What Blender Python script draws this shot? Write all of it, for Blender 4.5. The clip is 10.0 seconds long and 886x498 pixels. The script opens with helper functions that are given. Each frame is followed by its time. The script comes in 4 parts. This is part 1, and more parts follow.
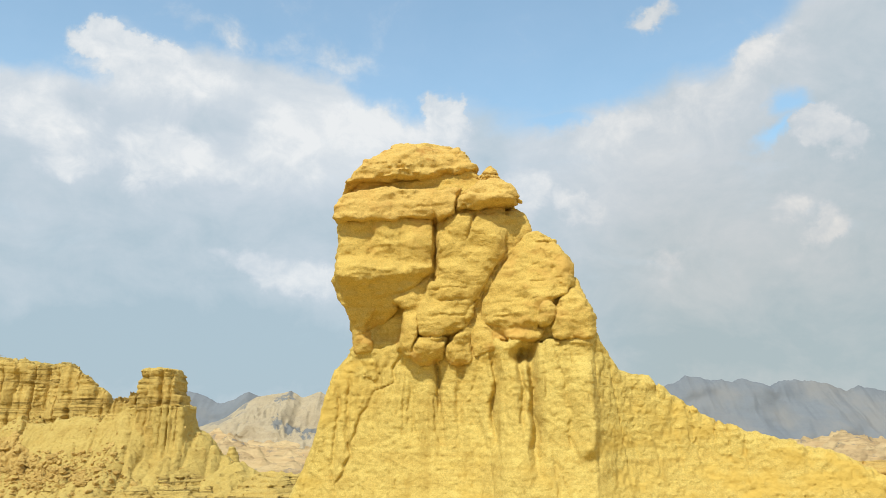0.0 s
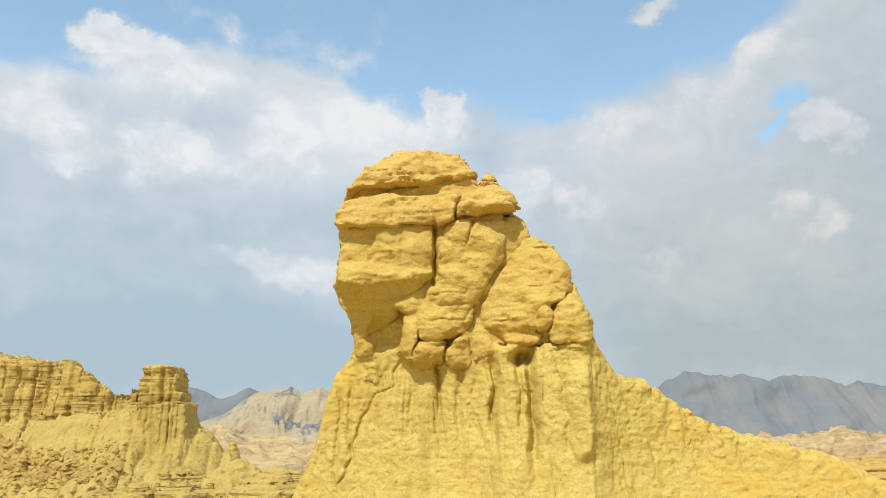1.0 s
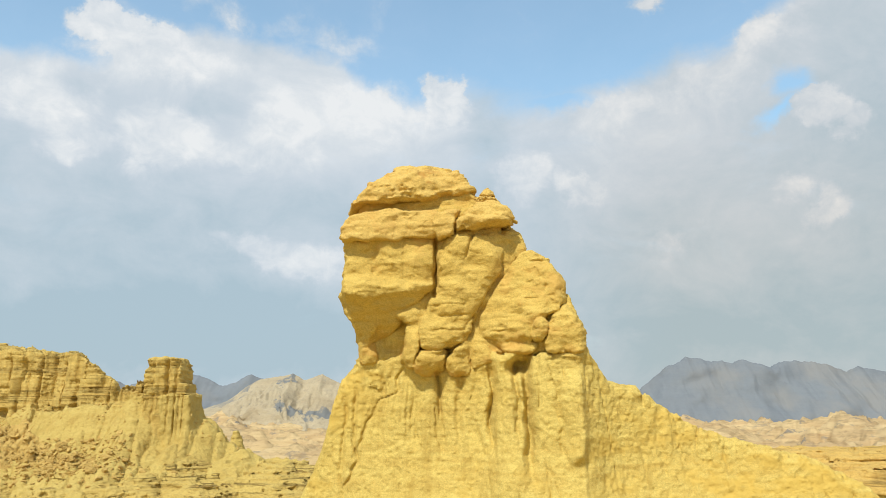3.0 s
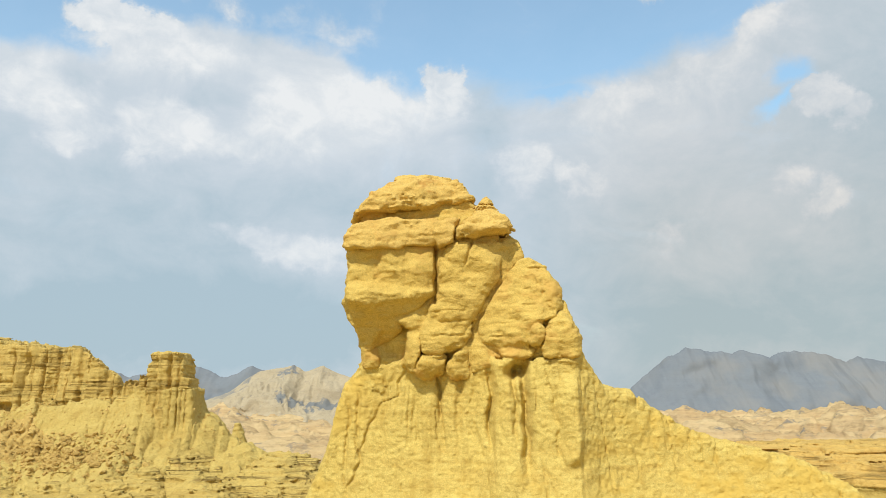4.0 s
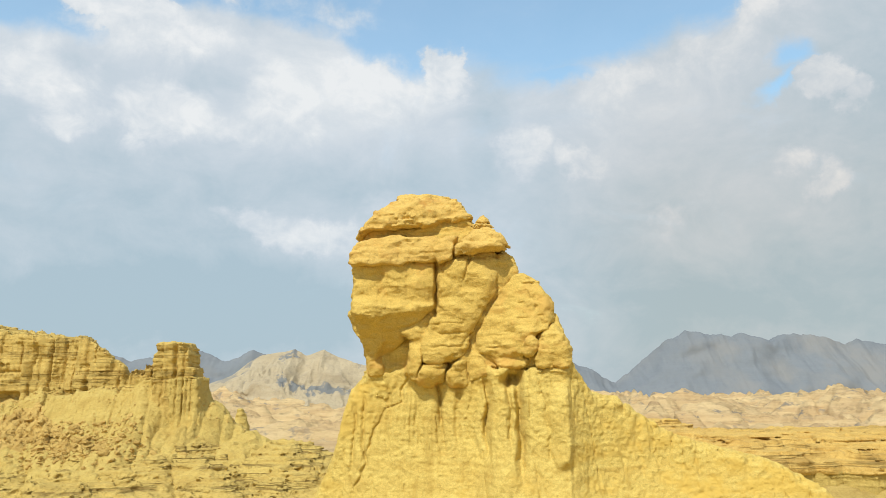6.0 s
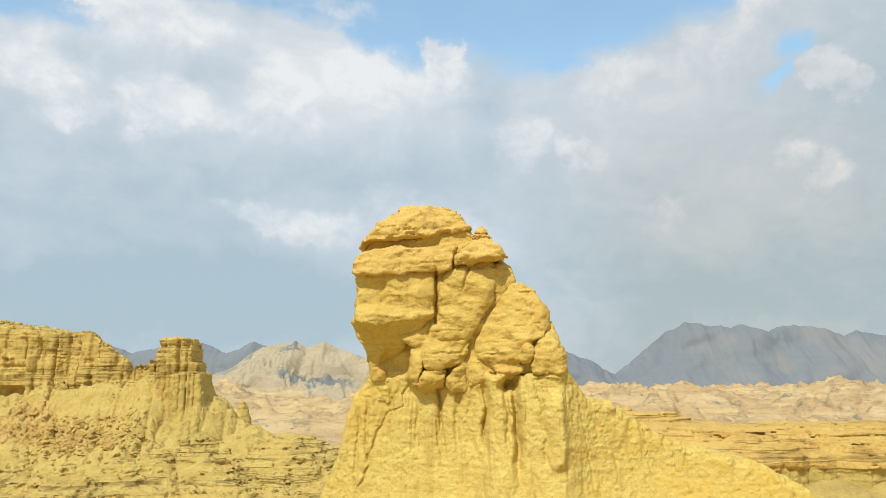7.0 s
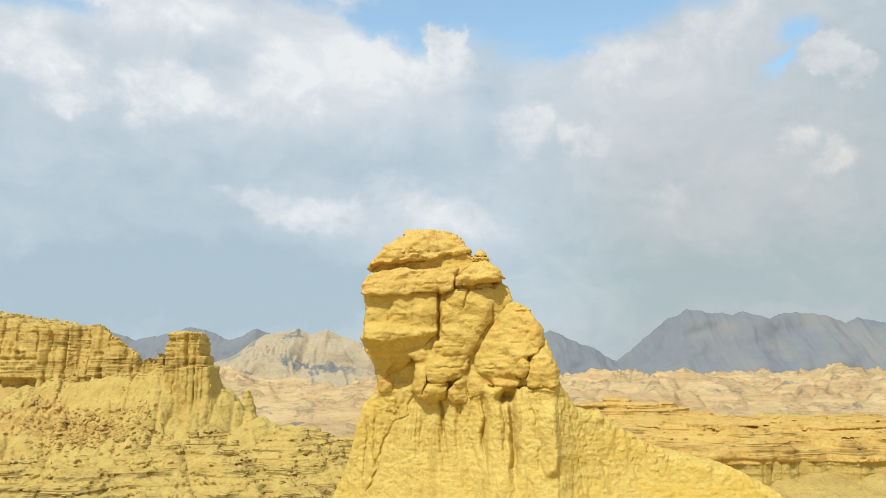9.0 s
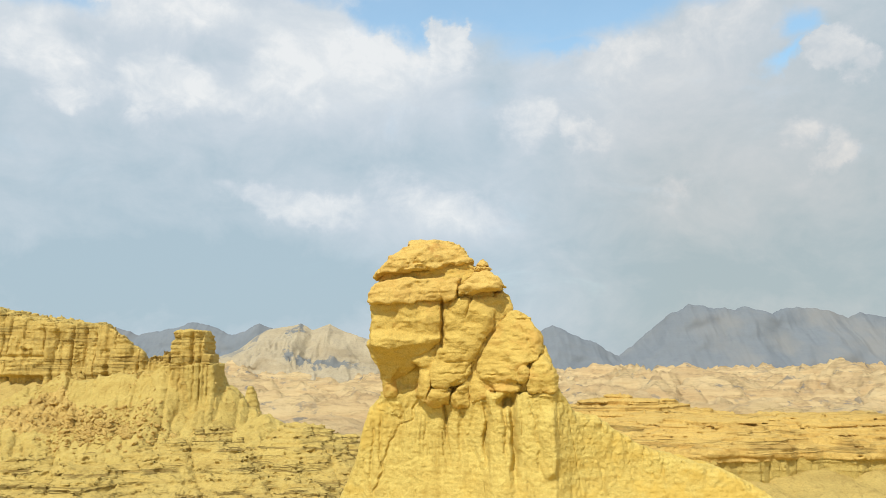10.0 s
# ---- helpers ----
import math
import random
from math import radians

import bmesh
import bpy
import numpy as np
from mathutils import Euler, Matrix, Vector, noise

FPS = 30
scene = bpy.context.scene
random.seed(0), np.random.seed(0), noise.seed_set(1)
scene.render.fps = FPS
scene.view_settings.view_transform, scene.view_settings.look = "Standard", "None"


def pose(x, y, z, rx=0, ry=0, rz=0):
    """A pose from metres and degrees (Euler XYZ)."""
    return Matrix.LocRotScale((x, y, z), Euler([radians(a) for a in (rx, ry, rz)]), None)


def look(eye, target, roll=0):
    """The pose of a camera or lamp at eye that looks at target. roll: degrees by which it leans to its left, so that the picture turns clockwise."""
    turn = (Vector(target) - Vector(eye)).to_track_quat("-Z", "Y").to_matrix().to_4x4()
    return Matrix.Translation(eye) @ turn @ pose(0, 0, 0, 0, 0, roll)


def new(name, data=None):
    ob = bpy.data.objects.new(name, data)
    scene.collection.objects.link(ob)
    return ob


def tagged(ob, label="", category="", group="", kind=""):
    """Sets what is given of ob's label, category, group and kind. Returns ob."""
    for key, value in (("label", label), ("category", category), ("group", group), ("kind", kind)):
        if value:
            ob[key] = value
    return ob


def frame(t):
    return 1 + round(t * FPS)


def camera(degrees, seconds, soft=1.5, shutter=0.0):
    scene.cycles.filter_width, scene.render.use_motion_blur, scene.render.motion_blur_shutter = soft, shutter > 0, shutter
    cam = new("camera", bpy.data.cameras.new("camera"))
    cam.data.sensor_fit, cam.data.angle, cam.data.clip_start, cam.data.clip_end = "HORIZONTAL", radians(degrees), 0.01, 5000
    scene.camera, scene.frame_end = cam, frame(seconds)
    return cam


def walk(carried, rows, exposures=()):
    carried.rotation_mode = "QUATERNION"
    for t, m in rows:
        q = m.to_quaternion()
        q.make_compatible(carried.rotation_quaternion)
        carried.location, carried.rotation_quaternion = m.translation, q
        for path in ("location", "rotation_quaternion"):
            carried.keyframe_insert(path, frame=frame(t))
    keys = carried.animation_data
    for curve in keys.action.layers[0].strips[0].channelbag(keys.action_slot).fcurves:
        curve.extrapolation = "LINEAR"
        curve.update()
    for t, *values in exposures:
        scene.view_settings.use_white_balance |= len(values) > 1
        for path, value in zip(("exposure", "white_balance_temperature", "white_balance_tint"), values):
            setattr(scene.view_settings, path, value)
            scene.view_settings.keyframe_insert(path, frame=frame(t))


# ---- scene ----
cam = camera(58.5, 10.0, soft=0.6)
METRES, EYE, TILT, LEAN, TURN = 25.0, 10.0, 12.5, 0.0, 0.0
ROWS = [
    (0.0, 0.0, 0.0, 0.0, 0.0, 0.0, -0.0),
    (0.5, 0.0008, -0.0186, 0.0137, -0.02, -0.12, 0.01),
    (1.0, 0.0003, -0.0432, 0.0308, -0.01, -0.33, 0.04),
    (1.5, -0.0, -0.0667, 0.0481, 0.01, -0.52, 0.07),
    (2.0, -0.0005, -0.0946, 0.0691, 0.03, -0.77, 0.12),
    (2.5, 0.0014, -0.1203, 0.089, 0.05, -1.01, 0.14),
    (4.0, 0.0035, -0.2224, 0.1683, 0.07, -1.95, 0.31),
    (4.5, 0.0044, -0.2581, 0.1944, 0.07, -2.24, 0.34),
    (5.0, 0.0057, -0.3021, 0.2257, 0.06, -2.55, 0.38),
    (5.5, 0.006, -0.343, 0.2543, 0.06, -2.84, 0.43),
    (7.0, 0.0081, -0.4901, 0.3594, 0.09, -3.77, 0.49),
    (7.5, 0.0093, -0.5399, 0.3944, 0.11, -4.02, 0.5),
    (8.0, 0.011, -0.5972, 0.4358, 0.12, -4.28, 0.52),
    (8.5, 0.012, -0.6485, 0.472, 0.17, -4.49, 0.53),
    (9.0, 0.0096, -0.7071, 0.5102, 0.24, -4.73, 0.52),
    (9.5, 0.0065, -0.7574, 0.5432, 0.33, -4.92, 0.55),
    (10.0, 0.0067, -0.813, 0.5811, 0.4, -5.11, 0.56),
]
walk(cam, [(t, pose(0, 0, EYE, TILT, LEAN, TURN) @ pose(METRES * x, METRES * y, METRES * z, 90 + pitch, roll, yaw)) for t, x, y, z, yaw, pitch, roll in ROWS])

# ---- light ----
SUN_TO = Vector((-0.34, -0.78, 1.0)).normalized()
world = bpy.data.worlds.new("sky_world")
scene.world = world
world.use_nodes = True
wn, wl = world.node_tree.nodes, world.node_tree.links
wn.clear()


def wmath(op, a, b=None, clamp=False):
    n = wn.new("ShaderNodeMath")
    n.operation, n.use_clamp = op, clamp
    for i, v in enumerate((a, b)):
        if v is None:
            continue
        if isinstance(v, (int, float)):
            n.inputs[i].default_value = v
        else:
            wl.new(v, n.inputs[i])
    return n.outputs[0]


sky = wn.new("ShaderNodeTexSky")
sky.sky_type, sky.sun_disc = "NISHITA", False
sky.sun_elevation = math.asin(SUN_TO.z)
sky.sun_rotation = math.atan2(SUN_TO.x, SUN_TO.y)
sky.dust_density, sky.ozone_density = 1.0, 1.0
# clouds: azimuth, elevation, half-width, half-height and tilt in degrees, weight
HOLES = [(-31.5, 25.6, 10.5, 4.6, 0, 1), (-19.7, 29.1, 17.1, 3.9, 0, 1), (-10.0, 28.9, 11.8, 4.7, 0, 1), (-3.7, 26.3, 7.0, 4.5, -30, 1), (5.2, 27.2, 13.6, 6.3, 0, 1), (13.8, 27.2, 16.7, 5.8, 18, 1), (20.7, 27.6, 7.2, 5.0, 20, 1), (25.0, 20.7, 2.1, 1.6, 20, 0.5), (24.1, 19.1, 3.0, 1.0, 25, 0.5), (-3.9, 38.0, 74.4, 11.2, 0, 1), (8.5, 21.6, 5.3, 1.2, 0, 0.45)]
PUFFS = [(-24.6, 25.1, 3.6, 2.0, 0, 1.0), (-21.6, 24.2, 5.8, 1.6, 0, 0.7), (-20.4, 23.3, 8.9, 1.8, 0, 0.6), (-15.8, 26.5, 8.7, 1.8, -10, 0.27), (-8.1, 25.4, 4.3, 2.0, -15, 0.2), (-28.5, 19.8, 5.2, 2.9, 0, 0.6), (-20.4, 18.1, 5.6, 2.9, 0, 0.95), (-26.2, 17.2, 3.0, 1.4, -10, 0.7), (-22.0, 15.7, 1.9, 1.6, 0, 0.6), (-16.0, 17.2, 4.7, 1.8, 0, 0.55), (-11.9, 19.5, 3.5, 3.9, 0, 0.7), (0.3, 21.7, 2.6, 2.4, 0, 1.0), (-5.4, 21.0, 7.9, 3.3, 0, 0.4), (-13.3, 10.8, 4.6, 1.4, -12, 0.75)]
MORE_PUFFS = [(-9.2, 10.0, 4.6, 1.6, -5, 0.75), (-0.2, 10.5, 7.9, 2.5, -15, 0.65), (26.8, 19.3, 2.5, 1.5, -20, 1.2), (28.6, 18.3, 1.9, 1.4, -35, 0.9), (24.7, 14.3, 1.9, 1.3, 0, 0.5), (26.4, 12.9, 1.5, 2.0, -20, 0.75), (6.2, 16.3, 2.6, 2.7, -10, 0.8), (9.5, 15.4, 2.8, 1.5, -20, 0.8), (15.5, 20.9, 13.1, 2.5, 18, 0.45), (23.2, 24.0, 4.9, 1.8, 25, 0.5), (16.4, 28.0, 3.0, 1.1, 0, 0.46), (16.1, 11.3, 1.9, 1.8, 0, 0.45)]
BANKS = [(-22.1, 20.8, 22.8, 7.0, -5, 0.9), (-7.9, 20.9, 13.1, 7.0, -15, 0.8), (15.4, 19.2, 18.2, 7.0, 18, 0.45), (28.0, 23.8, 8.9, 4.9, 0, 0.2), (-3.5, 9.3, 13.7, 3.3, -8, 0.5)]
SHADES = [(-21.8, 12.4, 18.9, 4.5, 0, 0.6), (-27.4, 6.1, 24.7, 5.3, 0, 0.9), (-12.2, 5.5, 18.5, 4.1, 0, 1.0), (3.3, 18.2, 2.6, 6.1, 0, 0.8), (-2.7, 14.2, 9.7, 4.5, 0, 0.7), (10.9, 10.7, 8.3, 5.3, 0, 0.7), (15.8, 5.8, 20.6, 3.7, 0, 0.6), (22.3, 17.7, 6.4, 4.5, 20, 0.4), (-16.6, 20.5, 4.8, 2.3, 0, 0.85), (29.4, 14.9, 5.1, 10.6, 0, 0.6), (-24.0, 20.7, 4.8, 1.8, 0, 0.65), (28.2, 22.7, 8.9, 3.7, 10, 0.4), (25.9, 6.9, 14.8, 9.0, 0, 0.4), (0.0, 1.0, 120.0, 7.5, 0, 0.55)]

tc = wn.new("ShaderNodeTexCoord")
sep = wn.new("ShaderNodeSeparateXYZ")
wl.new(tc.outputs["Generated"], sep.inputs[0])
azim = wmath("MULTIPLY", wmath("ARCTAN2", sep.outputs[0], sep.outputs[1]), 57.2958)
elev = wmath("MULTIPLY", wmath("ARCSINE", sep.outputs[2]), 57.2958)
flat_dir = wn.new("ShaderNodeCombineXYZ")
wl.new(azim, flat_dir.inputs[0])
wl.new(elev, flat_dir.inputs[1])


def wnoise(scale, detail, rough, stretch=(1, 1, 1), colour=False, distortion=0.0):
    mp = wn.new("ShaderNodeMapping")
    mp.inputs["Scale"].default_value = stretch
    wl.new(tc.outputs["Generated"], mp.inputs["Vector"])
    n = wn.new("ShaderNodeTexNoise")
    n.inputs["Scale"].default_value, n.inputs["Detail"].default_value = scale, detail
    n.inputs["Roughness"].default_value, n.inputs["Distortion"].default_value = rough, distortion
    wl.new(mp.outputs[0], n.inputs["Vector"])
    return n.outputs["Color" if colour else "Fac"]


def wsmooth(v, a, b):
    r = wn.new("ShaderNodeMapRange")
    r.interpolation_type = "SMOOTHSTEP"
    r.inputs["From Min"].default_value, r.inputs["From Max"].default_value = a, b
    wl.new(v, r.inputs["Value"])
    return r.outputs[0]


def warped(amount, scale):
    sub = wn.new("ShaderNodeVectorMath")
    sub.operation = "SUBTRACT"
    wl.new(wnoise(scale, 6, 0.62, colour=True), sub.inputs[0])
    sub.inputs[1].default_value = (0.5, 0.5, 0.5)
    ma = wn.new("ShaderNodeVectorMath")
    ma.operation = "MULTIPLY_ADD"
    wl.new(sub.outputs[0], ma.inputs[0])
    ma.inputs[1].default_value = (amount, amount * 0.8, 0)
    wl.new(flat_dir.outputs[0], ma.inputs[2])
    return ma.outputs[0]


def masses(rows, where, op):
    total = None
    for a, e, rw, rh, tilt, w in rows:
        mp = wn.new("ShaderNodeMapping")
        mp.vector_type = "TEXTURE"
        mp.inputs["Location"].default_value = (a, e, 0)
        mp.inputs["Rotation"].default_value = (0, 0, radians(tilt))
        mp.inputs["Scale"].default_value = (rw, rh, 1000)
        wl.new(where, mp.inputs["Vector"])
        gr = wn.new("ShaderNodeTexGradient")
        gr.gradient_type = "SPHERICAL"
        wl.new(mp.outputs[0], gr.inputs[0])
        v = wmath("MULTIPLY", gr.outputs["Fac"], w)
        total = v if total is None else wmath(op, total, v)
    return total


ragged = warped(5.0, 9.0)
billow = warped(5.5, 16.0)
hole = masses(HOLES, ragged, "MAXIMUM")
puff = wmath("MAXIMUM", masses(PUFFS, billow, "MAXIMUM"), masses(MORE_PUFFS, billow, "MAXIMUM"))
shade = masses(SHADES, flat_dir.outputs[0], "ADD")
wisps = wnoise(5.0, 8, 0.6, (1, 1, 2.2), distortion=0.6)
lumps = wnoise(11.0, 10, 0.64, (1, 1, 1.3), distortion=0.35)

cover = wmath("SUBTRACT", 1.0, wsmooth(wmath("ADD", hole, wmath("MULTIPLY", wmath("SUBTRACT", wisps, 0.5), 0.5)), 0.03, 0.38))
puff_edge = wsmooth(wmath("ADD", puff, wmath("MULTIPLY", wmath("SUBTRACT", lumps, 0.5), 0.7)), 0.05, 0.5)
bank = masses(BANKS, ragged, "ADD")
cover = wmath("MAXIMUM", cover, wmath("MINIMUM", wmath("MULTIPLY", puff_edge, 1.7), 1.0))
cover = wmath("ADD", wmath("MULTIPLY", cover, 0.8), 0.18)
tone = wmath("ADD", 0.37, wmath("MULTIPLY", puff_edge, 0.32))
tone = wmath("ADD", tone, wmath("MULTIPLY", bank, 0.32))
tone = wmath("ADD", tone, wmath("MULTIPLY", wmath("SUBTRACT", lumps, 0.5), 0.75))
tone = wmath("ADD", tone, wmath("MULTIPLY", wmath("SUBTRACT", wisps, 0.5), 0.5))
crumple = wnoise(34.0, 7, 0.6, (1, 1, 1.2), distortion=0.5)
tone = wmath("ADD", tone, wmath("MULTIPLY", wmath("MULTIPLY", wmath("SUBTRACT", crumple, 0.52), puff_edge), 1.05))
tone = wmath("SUBTRACT", tone, wmath("MULTIPLY", shade, 0.4), clamp=True)

cr = wn.new("ShaderNodeValToRGB")
wl.new(tone, cr.inputs[0])
cr.color_ramp.elements[0].position, cr.color_ramp.elements[0].color = 0.0, (0.42, 0.54, 0.62, 1)
cr.color_ramp.elements[1].position, cr.color_ramp.elements[1].color = 1.0, (0.84, 0.86, 0.87, 1)
mid = cr.color_ramp.elements.new(0.45)
mid.color = (0.60, 0.67, 0.735, 1)

bg = wn.new("ShaderNodeBackground")
bg.inputs["Strength"].default_value = 0.22
tint = wn.new("ShaderNodeMix")
tint.data_type, tint.blend_type = "RGBA", "MULTIPLY"
tint.inputs["Factor"].default_value = 1.0
tint.inputs["B"].default_value = (0.95, 1.12, 1.02, 1)
wl.new(sky.outputs[0], tint.inputs["A"])
wl.new(tint.outputs["Result"], bg.inputs[0])
bg_cloud = wn.new("ShaderNodeBackground")
bg_cloud.inputs["Strength"].default_value = 1.0
# dusty air toward one side of the sky
dust_low = wmath("SUBTRACT", 1.0, wmath("MULTIPLY", wsmooth(elev, 9.0, 22.0), 0.62))
dust = wn.new("ShaderNodeMix")
dust.data_type, dust.blend_type = "RGBA", "MULTIPLY"
wl.new(wmath("MULTIPLY", wsmooth(azim, 2.0, 18.0), dust_low), dust.inputs["Factor"])
wl.new(cr.outputs[0], dust.inputs["A"])
dust.inputs["B"].default_value = (0.99, 0.915, 0.84, 1)
wl.new(dust.outputs["Result"], bg_cloud.inputs[0])
wmix = wn.new("ShaderNodeMixShader")
wl.new(cover, wmix.inputs[0])
wl.new(bg.outputs[0], wmix.inputs[1])
wl.new(bg_cloud.outputs[0], wmix.inputs[2])
wout = wn.new("ShaderNodeOutputWorld")
wl.new(wmix.outputs[0], wout.inputs[0])

sun = new("sun", bpy.data.lights.new("sun", "SUN"))
sun.data.energy, sun.data.angle, sun.data.color = 3.82, radians(0.6), (0.972, 0.927, 0.79)
sun.matrix_world = look(SUN_TO * 100, (0, 0, 0))

# ---- noise and field helpers ----


GX = np.array([1, -1, 1, -1, 1, -1, 1, -1, 0, 0, 0, 0, 1, -1, 0, 0], np.float32)
GY = np.array([1, 1, -1, -1, 0, 0, 0, 0, 1, -1, 1, -1, 1, 1, -1, -1], np.float32)
GZ = np.array([0, 0, 0, 0, 1, 1, -1, -1, 1, 1, -1, -1, 0, 0, 1, -1], np.float32)


def vnoise(x, y, z):
    """Gradient noise, about -1..1."""
    fx, fy, fz = np.floor(x), np.floor(y), np.floor(z)
    i, j, k = (f.astype(np.int64).astype(np.uint32) for f in (fx, fy, fz))
    rx, ry, rz = (x - fx).astype(np.float32), (y - fy).astype(np.float32), (z - fz).astype(np.float32)
    u, v, w = (r * r * r * (r * (r * 6 - 15) + 10) for r in (rx, ry, rz))
    i, j, k = i * np.uint32(374761393), j * np.uint32(668265263), k * np.uint32(1440662683)
    out = 0
    for a in (0, 1):
        ia = i + np.uint32(374761393) if a else i
        for b in (0, 1):
            ib = ia + (j + np.uint32(668265263) if b else j)
            for c in (0, 1):
                n = ib + (k + np.uint32(1440662683) if c else k)
                n = (n ^ (n >> np.uint32(13))) * np.uint32(1274126177)
                n = (n ^ (n >> np.uint32(15))) & np.uint32(15)
                g = GX[n] * (rx - a) + GY[n] * (ry - b) + GZ[n] * (rz - c)
                out = out + g * (u if a else 1 - u) * (v if b else 1 - v) * (w if c else 1 - w)
    return out * np.float32(1.5)


def fbm(x, y, z, octaves=3, gain=0.5, lac=2.1):
    total, amp = 0, 1.0
    for o in range(octaves):
        total = total + amp * vnoise(x + 17.3 * o, y - 9.1 * o, z + 5.7 * o)
        x, y, z, amp = x * lac, y * lac, z * lac, amp * gain
    return total


def ridged(x, y, z, octaves=4, gain=0.5, lac=2.1):
    total, amp = 0, 1.0
    for o in range(octaves):
        total = total + amp * (1 - 2 * np.abs(vnoise(x + 31.7 * o, y - 12.4 * o, z + 3.9 * o)))
        x, y, z, amp = x * lac, y * lac, z * lac, amp * gain
    return total


def smax(a, b, r):
    h = np.maximum(r - np.abs(a - b), 0) / r
    return np.maximum(a, b) + h * h * r * 0.25


def smin(a, b, r):
    return -smax(-a, -b, r)


def step01(a, b, x):
    t = np.clip((x - a) / (b - a), 0, 1)
    return t * t * (3 - 2 * t)


def bump(x, c, w):
    return np.exp(-(((x - c) / w) ** 2))


def rock_slab(p, outline, y0, y1, ky=0.0, kx=0.0, r=0.5):
    """Distance to a slab of rock: a convex outline in x and z, with a front that leans by ky and swings by kx."""
    x, y, z = p
    cx = sum(q[0] for q in outline) / len(outline)
    cz = sum(q[1] for q in outline) / len(outline)
    d = None
    for (ax, az), (bx, bz) in zip(outline, outline[1:] + outline[:1]):
        nx, nz = bz - az, ax - bx
        ln = math.hypot(nx, nz)
        nx, nz = nx / ln, nz / ln
        if nx * (cx - ax) + nz * (cz - az) > 0:
            nx, nz = -nx, -nz
        e = nx * (x - ax) + nz * (z - az)
        d = e if d is None else smax(d, e, r)
    hw = 0.5 * (max(q[0] for q in outline) - min(q[0] for q in outline))
    hh = 0.5 * (max(q[1] for q in outline) - min(q[1] for q in outline))
    bow = 0.4 * np.clip(((x - cx) / hw) ** 2, 0, 1.5) + 0.22 * np.clip(((z - cz) / hh) ** 2, 0, 1.5) - 0.2
    front = (y0 + bow + ky * (z - cz) + kx * (x - cx) - y) / math.sqrt(1 + ky * ky + kx * kx)
    return smax(smax(d, front, r * 1.3), y - y1, r * 2)


def islands(count, quads):
    """For each vertex the lowest vertex that it hangs together with."""
    lab = np.arange(count)
    while True:
        low = lab[quads].min(1)
        nxt = lab.copy()
        np.minimum.at(nxt, quads.ravel(), np.repeat(low, 4))
        nxt = nxt[nxt]
        if (nxt == lab).all():
            return lab
        lab = nxt


def pieces(quads):
    """For each quad the number of the connected piece that it belongs to."""
    used, q = np.unique(quads, return_inverse=True)
    q = q.reshape(quads.shape)
    return np.unique(islands(len(used), q)[q[:, 0]], return_inverse=True)[1]


